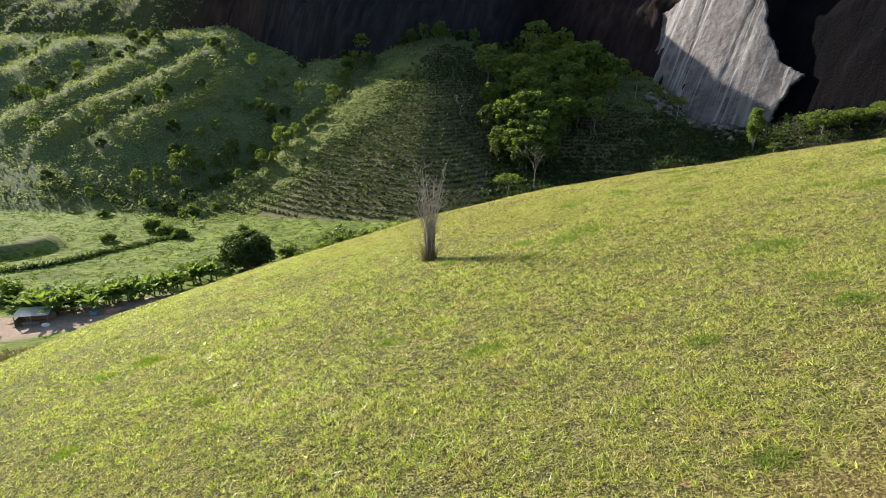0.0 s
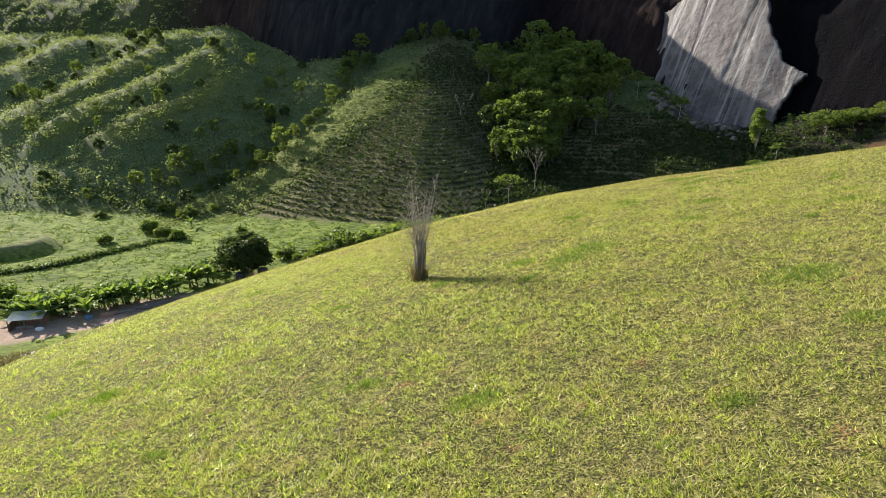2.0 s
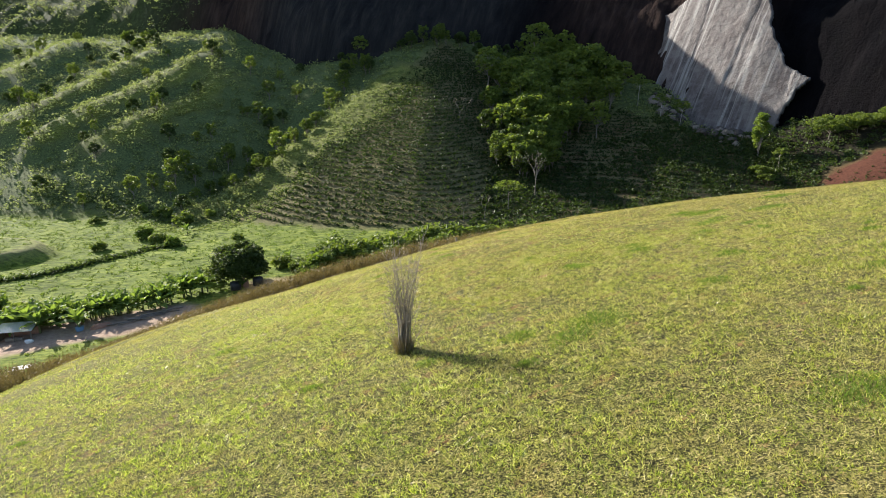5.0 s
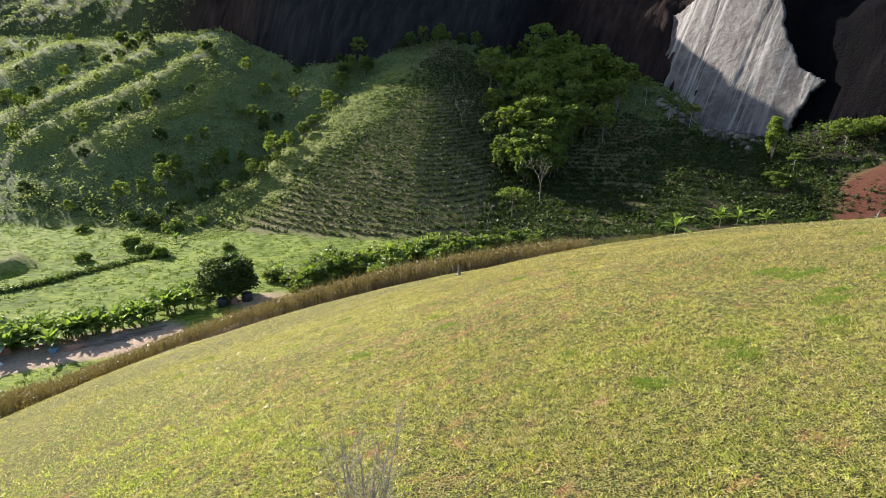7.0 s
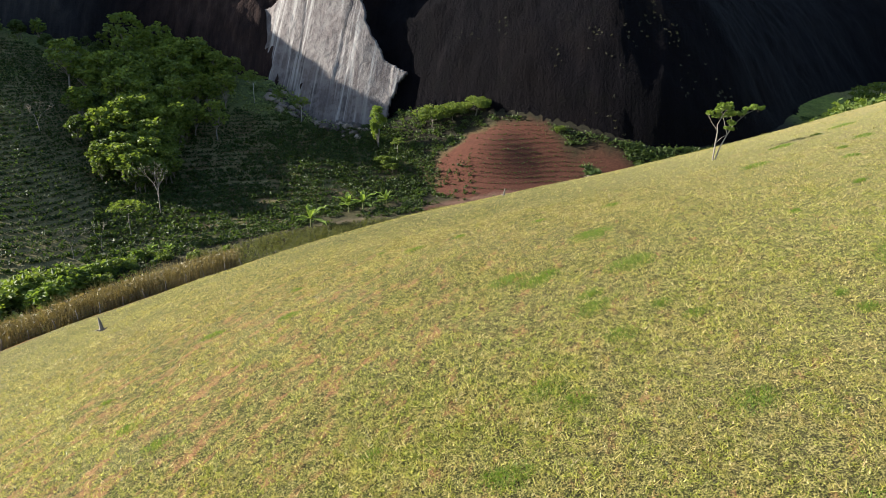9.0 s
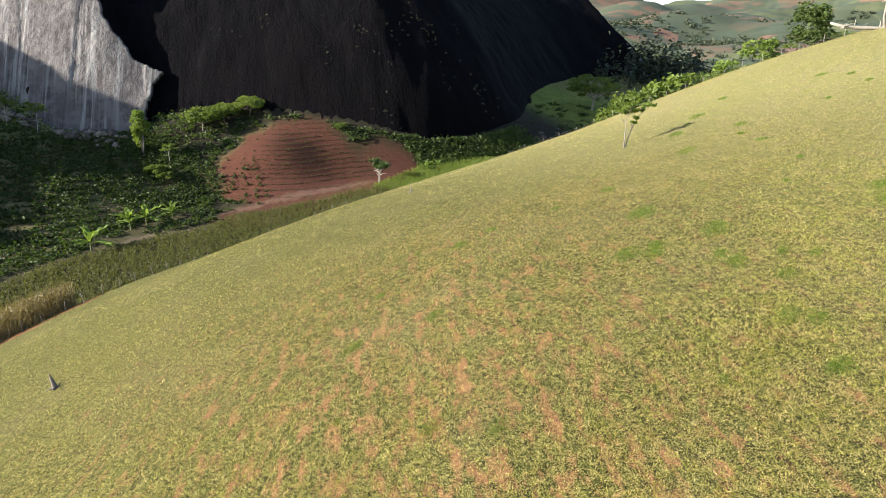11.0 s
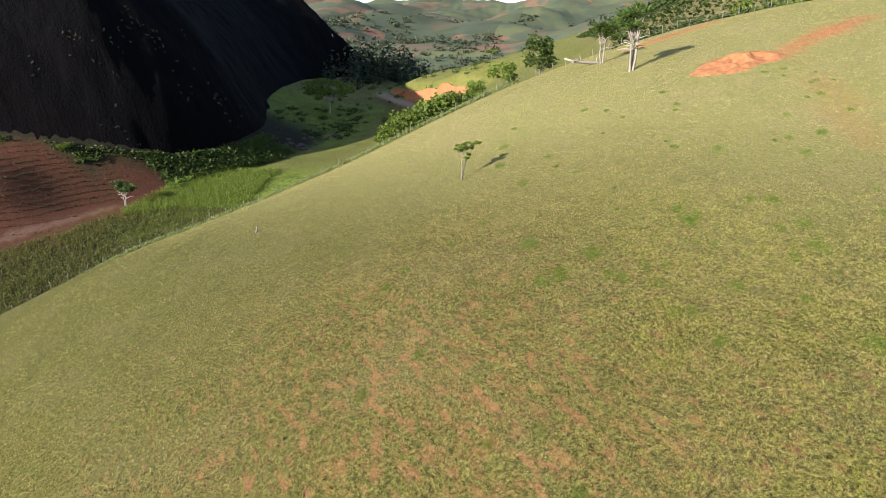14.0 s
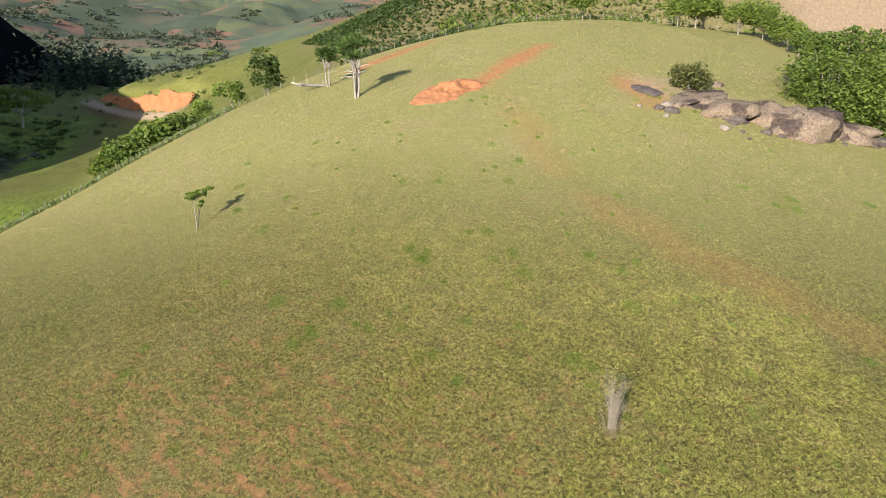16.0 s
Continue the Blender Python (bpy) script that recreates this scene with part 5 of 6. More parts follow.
wood_trees = [
    make_tree("forest_tree", "tall forest tree with flat clumped green crown", 15, 9, 101, LEAF_WOOD, clumps=46, per=13, leaf_size=0.9, trunk=0.24, bole=0.28, flat=0.75, clump=0.145, group="trees of the wood"),
    make_tree("forest_tree", "forest tree draped in green creepers", 13, 7, 102, LEAF_WOOD, clumps=46, per=13, leaf_size=0.8, trunk=0.22, bole=0.2, flat=0.9, clump=0.16, group="trees of the wood"),
    make_tree("forest_tree", "spreading forest tree with yellowish green crown", 14, 10, 103, LEAF_WOOD, clumps=46, per=13, leaf_size=0.85, trunk=0.26, bole=0.35, flat=0.65, clump=0.14, group="trees of the wood"),
    make_tree("forest_tree", "dark dense forest tree on the slope", 12, 8, 104, LEAF_DARK, clumps=30, per=22, leaf_size=0.9, trunk=0.22, bole=0.25, flat=0.8, clump=0.22, group="trees of the wood"),
]
for k, ob in enumerate(wood_trees):
    ob.matrix_basis = at_ground((40, 55, 74, 30)[k], (315, 300, 343, 322)[k], k * 77, (1.0, 1.1, 1.2, 1.0)[k])
for k in range(170):
    s = rng_v.uniform(0, 1)
    y = 262 + 92 * s + rng_v.normal() * 4
    x = 34 + 26 * s + rng_v.normal() * (6 + 12 * s)
    copy_thing(wood_trees[k % 4 if k % 5 else 2], at_ground(x, y, rng_v.uniform(0, 360), rng_v.uniform(0.55, 0.9) + 0.42 * s))
for k in range(40):
    x = rng_v.uniform(48, 100)
    y = float(foot_y(x)) - rng_v.uniform(2, 30)
    turn, size = rng_v.uniform(0, 360), rng_v.uniform(0.8, 1.5)
    if x < 84:
        copy_thing(wood_trees[k % 4], at_ground(x, y, turn, size))
for k in range(9):
    x = 78 + 12 * k / 8 + rng_v.normal() * 2
    y = float(foot_y(x)) - rng_v.uniform(6, 26)
    copy_thing(wood_trees[(2, 0, 1, 2)[k % 4]], at_ground(x, y, rng_v.uniform(0, 360), rng_v.uniform(0.8, 1.15)))
# the dark fringe under the cliff, and the line of trees behind the coffee spur
for k in range(34):
    x = rng_v.uniform(-60, 92)
    y = float(foot_y(x)) - rng_v.uniform(1, 16)
    copy_thing(wood_trees[(3, 3, 0, 1)[k % 4]], at_ground(x, y, rng_v.uniform(0, 360), rng_v.uniform(0.5, 0.85)))
for k, (x, y, s) in enumerate([(-60, 346, 0.6), (-53, 372, 0.6), (-66, 312, 0.5), (-90, 330, 0.8), (-110, 374, 0.6), (-100, 300, 0.5), (-72, 284, 0.4), (-76, 278, 0.45), (-82, 281, 0.4), (-87, 284, 0.5),
                               (-94, 276, 0.4), (-100, 272, 0.4), (-106, 268, 0.4), (-62, 328, 0.4), (-54, 358, 0.45), (-70, 300, 0.4), (-90, 270, 0.35), (-84, 268, 0.3)]):
    copy_thing(wood_trees[(2, 0, 2, 1)[k % 4]], at_ground(x, y, k * 61, s))
# the gully under the spur's western edge
for k, (x, y) in enumerate([(-103, 339), (-96, 336), (-91, 333), (-84, 318), (-63, 318), (-56, 349), (-55, 361), (-54, 381), (-49, 389), (-66, 311), (-69, 297), (-76, 293), (-80, 300), (-88, 306), (-94, 304), (-102, 304),
                            (-101, 296), (-106, 290), (-96, 288), (-111, 281), (-104, 280), (-118, 276), (-124, 268), (-116, 266), (-130, 262), (-99, 284), (-90, 291), (-84, 286), (-59, 336), (-72, 308)]):
    copy_thing(wood_trees[(0, 2, 1, 2, 0)[k % 5]], at_ground(x, y, k * 83, 0.36 + 0.4 * ((k * 0.618) % 1)))
for k in range(85):
    x, y = rng_v.uniform(-330, -70), 0
    y = float(valley_north(x)) + rng_v.uniform(0.02, 0.95) * float(foot_y(x) - valley_north(x))
    copy_thing(wood_trees[(3, 1, 0, 3)[k % 4]], at_ground(x, y, rng_v.uniform(0, 360), rng_v.uniform(0.35, 0.75)))

mango = make_tree("mango_tree", "dense round dark green mango tree by the yard", 12.5, 15, 120, LEAF_DARK, clumps=95, per=105, leaf_size=0.62, trunk=0.35, bole=0.12, flat=0.85, clump=0.2)
mango.matrix_basis = at_ground(-54, 163, 30, 0.82)
umbrella = make_tree("umbrella_tree", "slim tree with flat umbrella crown beside the coffee", 12, 11, 121, LEAF_WOOD, BARK, clumps=20, per=50, leaf_size=0.45, trunk=0.16, bole=0.68, flat=0.28, clump=0.22)
umbrella.matrix_basis = at_ground(24, 225, 10, 0.95)
pale_tree = make_tree("slim_pale_tree", "slim pale-barked tree with airy grey-green crown", 15, 11, 122, LEAF_WOOD, PALE_BARK, clumps=20, per=46, leaf_size=0.5, trunk=0.17, bole=0.62, flat=0.35, clump=0.2, group="slim trees under the cliff")
pale_tree.matrix_basis = at_ground(97, 322, 0, 1.0)
for x, y, s in ((110, 298, 0.8), (104, 308, 0.75), (66, 322, 1.0), (34, 268, 0.9), (133, 250, 0.55)):
    copy_thing(pale_tree, at_ground(x, y, x * 7, s))
bare = make_bare_tree("bare_tree", "leafless brown tree among the coffee", 13, 131, BARK, 0.42, 5, 0.16)
bare.matrix_basis = at_ground(36, 242, 0, 1.35)
for x, y, s in ((7.5, 214, 0.55), (15, 216, 0.55), (8, 300, 0.7)):
    copy_thing(bare, at_ground(x, y, x * 31, s))
valley_tree = make_tree("spreading_tree", "wide spreading tree with pale branches in the valley", 21, 32, 140, LEAF_WOOD, PALE_BARK, clumps=46, per=70, leaf_size=0.85, trunk=0.6, bole=0.4, flat=0.35, clump=0.15)
valley_tree.matrix_basis = at_ground(372, 162, 0, 1.0)

creeper = make_tree("creeper_tree", "tall creeper-covered tree trunk column with bright edges", 15, 5, 150, LEAF_BRIGHT, clumps=34, per=60, leaf_size=0.5, trunk=0.3, bole=0.1, flat=1.1, clump=0.26, group="trees below the cliff")
creeper.matrix_basis = at_ground(130, 262, 0, 1.2)
broad = make_tree("broad_tree", "broad green tree at the cliff foot", 9, 13, 151, LEAF_WOOD, clumps=36, per=64, leaf_size=0.55, trunk=0.22, bole=0.35, flat=0.5, clump=0.2, group="trees below the cliff")
broad.matrix_basis = at_ground(155, 257, 0, 1.05)
for ob, x, y, s in ((broad, 164, 254, 0.8), (broad, 171, 246, 0.85), (broad, 186, 208, 0.35), (broad, 124, 246, 0.5), (broad, 125, 241.5, 0.42)):
    copy_thing(ob, at_ground(x, y, x * 13, s))

bush_a = make_bush("shrub", "rounded leafy green shrub at the valley edge", 6, 4.6, 160, LEAF_WOOD, 24, 36, 0.52, "shrubs along the valley")
bush_b = make_bush("shrub", "bright green leafy shrub at the valley edge", 5, 4, 161, LEAF_BRIGHT, 20, 36, 0.48, "shrubs along the valley")
bush_a.matrix_basis, bush_b.matrix_basis = at_ground(-40, 172, 0), at_ground(-30, 175, 0)
for k, (x, y, s) in enumerate([(-34, 170, 0.8), (-22, 182, 1.2), (-14, 184, 1.3), (-8, 186, 1.7), (-3, 190, 1.9), (3, 186, 1.6), (7, 192, 1.3), (-18, 178, 1.0), (-11, 178, 0.9), (12, 194, 1.2), (18, 198, 1.0), (-46, 176, 1.0),
                               (22, 205, 0.9), (28, 200, 0.8), (1, 178, 0.9), (-27, 172, 0.7), (-63, 165, 1.0), (-66, 168, 0.9), (-105, 217, 1.3), (-98, 212, 1.0), (-114, 203, 0.9), (-90, 205, 1.0), (-100, 238, 1.3), (-112, 248, 1.2),
                               (-122, 252, 1.0), (-92, 246, 0.8), (-100, 143, 1.3), (-108, 146, 1.5), (-116, 150, 1.4), (35, 195, 0.7), (44, 196, 0.6), (-135, 240, 0.8), (-70, 210, 0.7)]):
    copy_thing((bush_b, bush_a)[k % 3 > 0], at_ground(x, y, k * 47, s))
for k in range(26):
    x, y = rng_v.uniform(-38, 16), 0
    y = 190 + 0.55 * x + rng_v.uniform(-12, 10)
    copy_thing((bush_a, bush_b, bush_a)[k % 3], at_ground(x, y, k * 71, rng_v.uniform(0.9, 2.1)))
# hedge trees over the pasture's far edge and on the crest
hedge = make_bush("hedge_tree", "low dense green tree in the hedge below the pasture", 8, 5.5, 170, LEAF_WOOD, 34, 50, 0.5, "hedge trees along the fence")
hedge.matrix_basis = at_ground(112, 64, 0)
for k, (x, y, s) in enumerate([(106, 70, 0.9), (110, 60, 0.9), (118, 62, 1.0), (116, 55, 0.8), (122, 55, 0.8), (117, 50, 0.45), (124, 46, 0.5), (108, 67, 1.25), (112, 60, 1.3), (109, 63, 1.25), (114, 57, 1.1), (105, 66, 1.0)]):
    copy_thing(hedge, at_ground(x, y, k * 53, s))
round_tree = make_tree("round_tree", "compact rounded dark green tree beside the fence", 7.5, 6.5, 171, LEAF_DARK, clumps=36, per=60, leaf_size=0.35, trunk=0.18, bole=0.15, flat=0.9, clump=0.22, group="small trees by the fence")
round_tree.matrix_basis = at_ground(116, 38, 0, 1.1)
small_tree = make_tree("small_tree", "small bright green tree beside the fence", 5, 4, 172, LEAF_BRIGHT, clumps=14, per=44, leaf_size=0.3, trunk=0.1, bole=0.35, flat=0.7, group="small trees by the fence")
small_tree.matrix_basis = at_ground(121, 52, 0, 1.3)
copy_thing(small_tree, at_ground(119, 46, 90, 1.1))
copy_thing(umbrella, at_ground(300, 34, 40, 0.75))
copy_thing(umbrella, at_ground(420, 60, 80, 0.8))
shade_tree = make_tree("shade_tree", "large leafy green tree beside the rocks", 10, 11, 173, LEAF_WOOD, clumps=64, per=120, leaf_size=0.27, trunk=0.28, bole=0.03, flat=0.8, clump=0.19, group="trees by the rocks")
shade_tree.matrix_basis = at_ground(45, -40, 0, 1.1, 2.4)
copy_thing(shade_tree, at_ground(50, -45, 140, 1.2, 2.4))
copy_thing(shade_tree, at_ground(36.5, -42, 250, 1.1, 2.4))
crest_tree = make_tree("crest_tree", "green tree behind the fence on the crest", 7, 6, 174, LEAF_WOOD, clumps=26, per=60, leaf_size=0.36, trunk=0.16, bole=0.3, flat=0.7, group="trees on the crest")
crest_tree.matrix_basis = at_ground(106, -31, 0, 1.0)
for x, y, s in ((94, -52, 1.1), (97, -56, 1.1), (90, -60, 1.0), (86, -63, 1.0), (82, -63, 0.9), (78, -62, 0.85), (74, -61, 0.75), (99, -58, 1.0), (103, -54, 1.0), (92, -66, 1.1), (70, -61, 0.6)):
    copy_thing(crest_tree, at_ground(x, y, x * 17, s))
rock_bush = make_bush("rock_bush", "grey-green tangled bush growing on the rocks", 4.6, 3.4, 175, LEAF_HEDGE, 30, 60, 0.22)
rock_bush.matrix_basis = at_ground(51.6, -19.2, 0, 1.4)

# banana plants: a row along the yard, some singly in the valley
banana = make_banana("banana_plant", "banana plant with broad arching green leaves", 180, 12, 0.9, "banana plants in the valley")
banana.matrix_basis = at_ground(-88, 137, 0, 1.2)
for k in range(60):
    q = k / 59
    x, y = -101 + 40 * q + rng_v.normal() * 1.2, 137 + 20 * q * q + rng_v.normal() * 1.9
    copy_thing(banana, at_ground(x, y, rng_v.uniform(0, 360), rng_v.uniform(1.5, 2.2)))
for x, y, s in ((73.5, 205.4, 2.6), (91.6, 214.5, 2.4), (97.6, 215.5, 2.4), (107.1, 215.4, 2.0), (-48, 178, 1.3), (-45, 180, 1.4), (-31, 170, 1.0), (-29, 168, 1.1), (-92, 222, 1.5), (-6, 173, 1.1), (26, 208, 1.2), (31, 206, 1.1), (192, 170, 1.5), (196, 172, 1.4), (200, 169, 1.3)):
    copy_thing(banana, at_ground(x, y, x * 29, s))
build_yucca_tree("valley_yucca", "squat yucca clump with dry skirts at the field edge", 8, 172, 178, 1.3, 3, 12, 20)


def scatter(name, label, category, points, wide, high, per, leaf_size, leaf, seed, flat=0.6):
    """Many small plants that nobody could count, as one mesh."""
    rng = np.random.default_rng(seed)
    s = Shape()
    n = len(points)
    p = np.asarray(points, float)
    size = rng.uniform(0.7, 1.3, n)
    base = np.stack([p[:, 0], p[:, 1], surface(p[:, 0], p[:, 1])], 1)
    off = rng.normal(size=(n, per, 3)) * [0.33, 0.33, 0.30]
    off[..., 2] = np.abs(off[..., 2]) * 1.3 + 0.08
    off *= np.array([wide, wide, high]) * size[:, None, None]
    s.leaves((base[:, None] + off).reshape(-1, 3), leaf_size * np.repeat(size, per), rng, flat)
    return tagged(new(name, s.mesh(name, leaf)), label, category, kind="stuff")


def contour_rows(x0, x1, y0, y1, drop, step, keep, rng):
    """Places along level lines, one row each drop metres of height."""
    out = []
    for x in np.arange(x0, x1, step):
        ys = np.arange(y0, y1, 0.25)
        level = np.floor(ground_height(np.full(ys.shape, x), ys) / drop)
        for y in ys[:-1][np.diff(level) != 0]:
            out.append((x + rng.normal() * 0.22, y + rng.normal() * 0.2))
    out = np.array(out)
    return out[keep(out[:, 0], out[:, 1]) > rng.uniform(0.15, 0.6, len(out))]


def spur_across(x, y):
    """How far a place lies east of the spur's western edge."""
    return ((x + 101) * 119 - (y - 236) * 71) / 138.6


coffee = contour_rows(-95, 150, 200, 388, 1.25, 1.35, lambda x, y: ground_masks(x, y)["crop"] * ease(4, 14, spur_across(x, y) + 5 * value_noise(x, y, 12, 71)), rng_v)
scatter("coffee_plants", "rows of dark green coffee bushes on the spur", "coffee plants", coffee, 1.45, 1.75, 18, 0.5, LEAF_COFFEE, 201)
n_w = 8000
wx = rng_v.uniform(-380, 120, n_w)
wy = valley_north(wx) + rng_v.uniform(-0.02, 1.0, n_w) * (foot_y(wx) - valley_north(wx))
wild_on = (ground_masks(wx, wy)["wild"] > 0.5) | ((wx < -78) & (ground_masks(wx, wy)["lush"] > 0.15) & (wy > valley_north(wx) + 8))
scatter("scrub", "tangled green scrub covering the valley slopes", "scrub", np.stack([wx, wy], 1)[wild_on], 3.2, 2.3, 13, 0.62, LEAF_SCRUB, 202)
row_x, row_y = np.meshgrid(np.arange(-8, 142, 1.6), np.arange(150, 292, 2.4))
row_x, row_y = row_x.ravel() + rng_v.normal(size=row_x.size) * 0.3, row_y.ravel() + rng_v.normal(size=row_y.size) * 0.3 + 6 * np.sin(row_x.ravel() / 40)
on_floor = (row_y < valley_north(row_x) + 4 + 70 * ease(8, 26, row_x)) & (row_y < foot_y(row_x) - 22) & (rng_v.uniform(0, 1, row_x.size) > 0.12) & (rough_noise(row_x, row_y, 14, 3, 98) > -0.55) & (np.min([np.hypot(row_x - a, row_y - b + 2) for a, b in ((73.5, 205.4), (91.6, 214.5), (97.6, 215.5), (107.1, 215.4))], 0) > 3.6) & (above_valley(row_x, row_y) < 13) & (ground_masks(row_x, row_y)["red"] < 0.5) & (strip_distance(row_x, row_y) > 8) & ((row_x < 35) | (row_y > np.interp(row_x, HEDGE_X, HEDGE_HIGH) + 3))
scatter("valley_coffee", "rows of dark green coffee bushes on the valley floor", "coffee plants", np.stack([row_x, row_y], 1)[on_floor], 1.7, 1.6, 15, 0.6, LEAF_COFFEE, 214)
n_r = 3600
rx_ = rng_v.uniform(100, 285, n_r)
ry_ = valley_north(rx_) + rng_v.uniform(0.02, 1.0, n_r) * (foot_y(rx_) - valley_north(rx_))
# thickens eastward to x 255, its dark leaves standing in for shade
red_off = (ground_masks(rx_, ry_)["red"] < 0.2) & (rng_v.uniform(0, 1, n_r) < np.interp(rx_, [128, 150, 166, 255, 270], [0.6, 0.6, 0.7, 1.0, 0.0]))
scatter("undergrowth", "low dark undergrowth at the cliff foot, thickened in place of shade", "scrub", np.stack([rx_, ry_], 1)[red_off], 2.6, 1.6, 16, 0.62, LEAF_DARK, 203)


def along(points, n, wide, rng):
    p = np.array(points, float)
    q = rng.uniform(0, len(p) - 1, n)
    i = np.minimum(q.astype(int), len(p) - 2)
    return p[i] + (p[i + 1] - p[i]) * (q - i)[:, None] + rng.normal(size=(n, 2)) * wide


def belt_points(n, rng):
    x, y = rng.uniform(-97, 60, n), rng.uniform(92, 145, n)
    return np.stack([x, y], 1)[strip_distance(x, y) < 4.5]


def green_points(n, rng):
    x, y = rng.uniform(35, 170, n), rng.uniform(132, 205, n)
    rough = 2.5 * value_noise(x, y, 9, 95)
    return np.stack([x, y], 1)[(y > np.interp(x, HEDGE_X, HEDGE_LOW) + rough) & (y < np.interp(x, HEDGE_X, HEDGE_HIGH) + rough)]


def stalk_strip(name, label, points, high, per, leaf, seed, width=0.07):
    rng = np.random.default_rng(seed)
    s = Shape()
    p = np.repeat(points, per, 0) + rng.normal(size=(len(points) * per, 2)) * 0.28
    s.blades(np.stack([p[:, 0], p[:, 1], surface(p[:, 0], p[:, 1]) - 0.05], 1), high, width, rng, 0.2)
    c = np.repeat(points, 5, 0) + rng.normal(size=(len(points) * 5, 2)) * 0.3
    s.leaves(np.stack([c[:, 0], c[:, 1], surface(c[:, 0], c[:, 1]) + high * rng.uniform(0.35, 1.0, len(c))], 1), 0.3, rng, 1.0)
    return tagged(new(name, s.mesh(name, leaf)), label, "hedge", kind="stuff")


stalk_strip("dry_stalk_hedge", "belt of tall brown dry stalks along the fence", belt_points(22000, rng_v), 3.7, 8, LEAF_DRY, 211, 0.09)
stalk_strip("green_stalk_hedge", "belt of olive green bushy crop below the pasture", green_points(13000, rng_v), 1.45, 3, LEAF_HEDGE, 212, 0.14)
weed_line = along([(62, 121), (70, 113), (83, 93), (94, 72), (102, 56), (108, 44)], 900, 1.1, rng_v) + np.array([2.6, 1.6])
stalk_strip("fence_weeds", "tall olive weeds grown up along the fence", weed_line, 1.0, 5, LEAF_SCRUB, 223, 0.12)
reeds = np.stack([rng_v.uniform(95, 250, 15000), rng_v.uniform(124, 186, 15000)], 1)
reeds = reeds[(ground_height(reeds[:, 0], reeds[:, 1]) - valley_height(reeds[:, 0]) < 2.6) & (reeds[:, 1] < np.interp(reeds[:, 0], [165, 180, 200, 220, 250], [176, 176, 175, 168, 158]) + 2 * value_noise(reeds[:, 0], reeds[:, 1], 9, 96)) & (reeds[:, 1] > 124 + 0.14 * (reeds[:, 0] - 95)) & (reeds[:, 0] > 166 + 5 * value_noise(reeds[:, 0], reeds[:, 1], 12, 97)) & (reeds[:, 0] < 236 + 20 * value_noise(reeds[:, 0], reeds[:, 1], 18, 97))]
stalk_strip("reed_bed", "lush green reeds and cane on the valley floor", reeds, 1.9, 3, LEAF_WOOD, 213, 0.14)

# young coffee on the far hill behind the fence, rows on the red mound
young = contour_rows(104, 260, -125, 18, 1.0, 1.6, lambda x, y: ease(114, 117, x + 0.12 * np.maximum(-y, 0)), rng_v)
scatter("young_coffee", "rows of young coffee bushes on the hill behind the fence", "coffee plants", young, 1.3, 1.4, 6, 0.7, LEAF_COFFEE, 204)
hx_, hy_ = np.meshgrid(np.arange(108, 150, 1.7), np.arange(-82, -8, 2.2))
hx_, hy_ = hx_.ravel() + rng_v.normal(size=hx_.size) * 0.25, hy_.ravel() + rng_v.normal(size=hx_.size) * 0.25
outside = hx_ > np.interp(hy_, [-80, -62, -48, -30, -12, 8], [88, 97, 105, 110, 114, 116])
scatter("crest_coffee", "dense green coffee rows behind the crest fence", "coffee plants", np.stack([hx_, hy_], 1)[outside], 1.7, 1.6, 14, 0.5, LEAF_WOOD, 222)
sx, sy = rng_v.uniform(-110, 30, 12000), rng_v.uniform(225, 360, 12000)
c_line, s_line = ((sx + 101) * 119 - (sy - 236) * 71) / 138.6, ((sx + 101) * 71 + (sy - 236) * 119) / 138.6
on_spur = (c_line > -9) & (c_line < 24 + 0.06 * s_line) & (s_line > -20) & (s_line < 165)
scatter("spur_grass", "rank dry grass tufts over the spur's flank", "grass", np.stack([sx, sy], 1)[on_spur], 1.2, 0.5, 6, 0.42, LEAF_SCRUB, 224)
mound_rows = contour_rows(125, 190, 185, 250, 1.5, 1.0, lambda x, y: ground_masks(x, y)["red"], rng_v)
scatter("seedlings", "thin rows of seedlings on the red mound", "seedlings", mound_rows, 0.55, 0.5, 7, 0.28, LEAF_COFFEE, 205)
n_t = 5200
tx, ty = rng_v.uniform(-180, 5, n_t), rng_v.uniform(120, 262, n_t)
rows_on = (tx > -128) & (tx < -62) & (ty > 148) & (ty < 200)
ty = np.where(rows_on, np.round(ty / 1.9) * 1.9 + 0.25 * rng_v.normal(size=n_t) + 0.12 * tx % 1.9, ty)
tuft_on = (ground_masks(tx, ty)["lush"] > 0.6) & (ground_masks(tx, ty)["dirt"] < 0.2)
scatter("tussocks", "tussocks of rank green grass on the valley floor", "grass", np.stack([tx, ty], 1)[tuft_on], 1.3, 0.35, 8, 0.3, LEAF_BRIGHT, 206)
# dark banks and ditches across the valley field
ditch = np.concatenate([along([(-145, 166), (-128, 171), (-118, 176), (-111, 184), (-105, 193), (-98, 203), (-88, 206)], 330, 0.8, rng_v),
                        along([(-180, 268), (-150, 262), (-122, 252), (-100, 240)], 260, 4.0, rng_v)])
scatter("ditch_weeds", "dark rank weeds along the field ditches", "weeds", ditch, 1.8, 1.1, 12, 0.5, LEAF_DARK, 221)
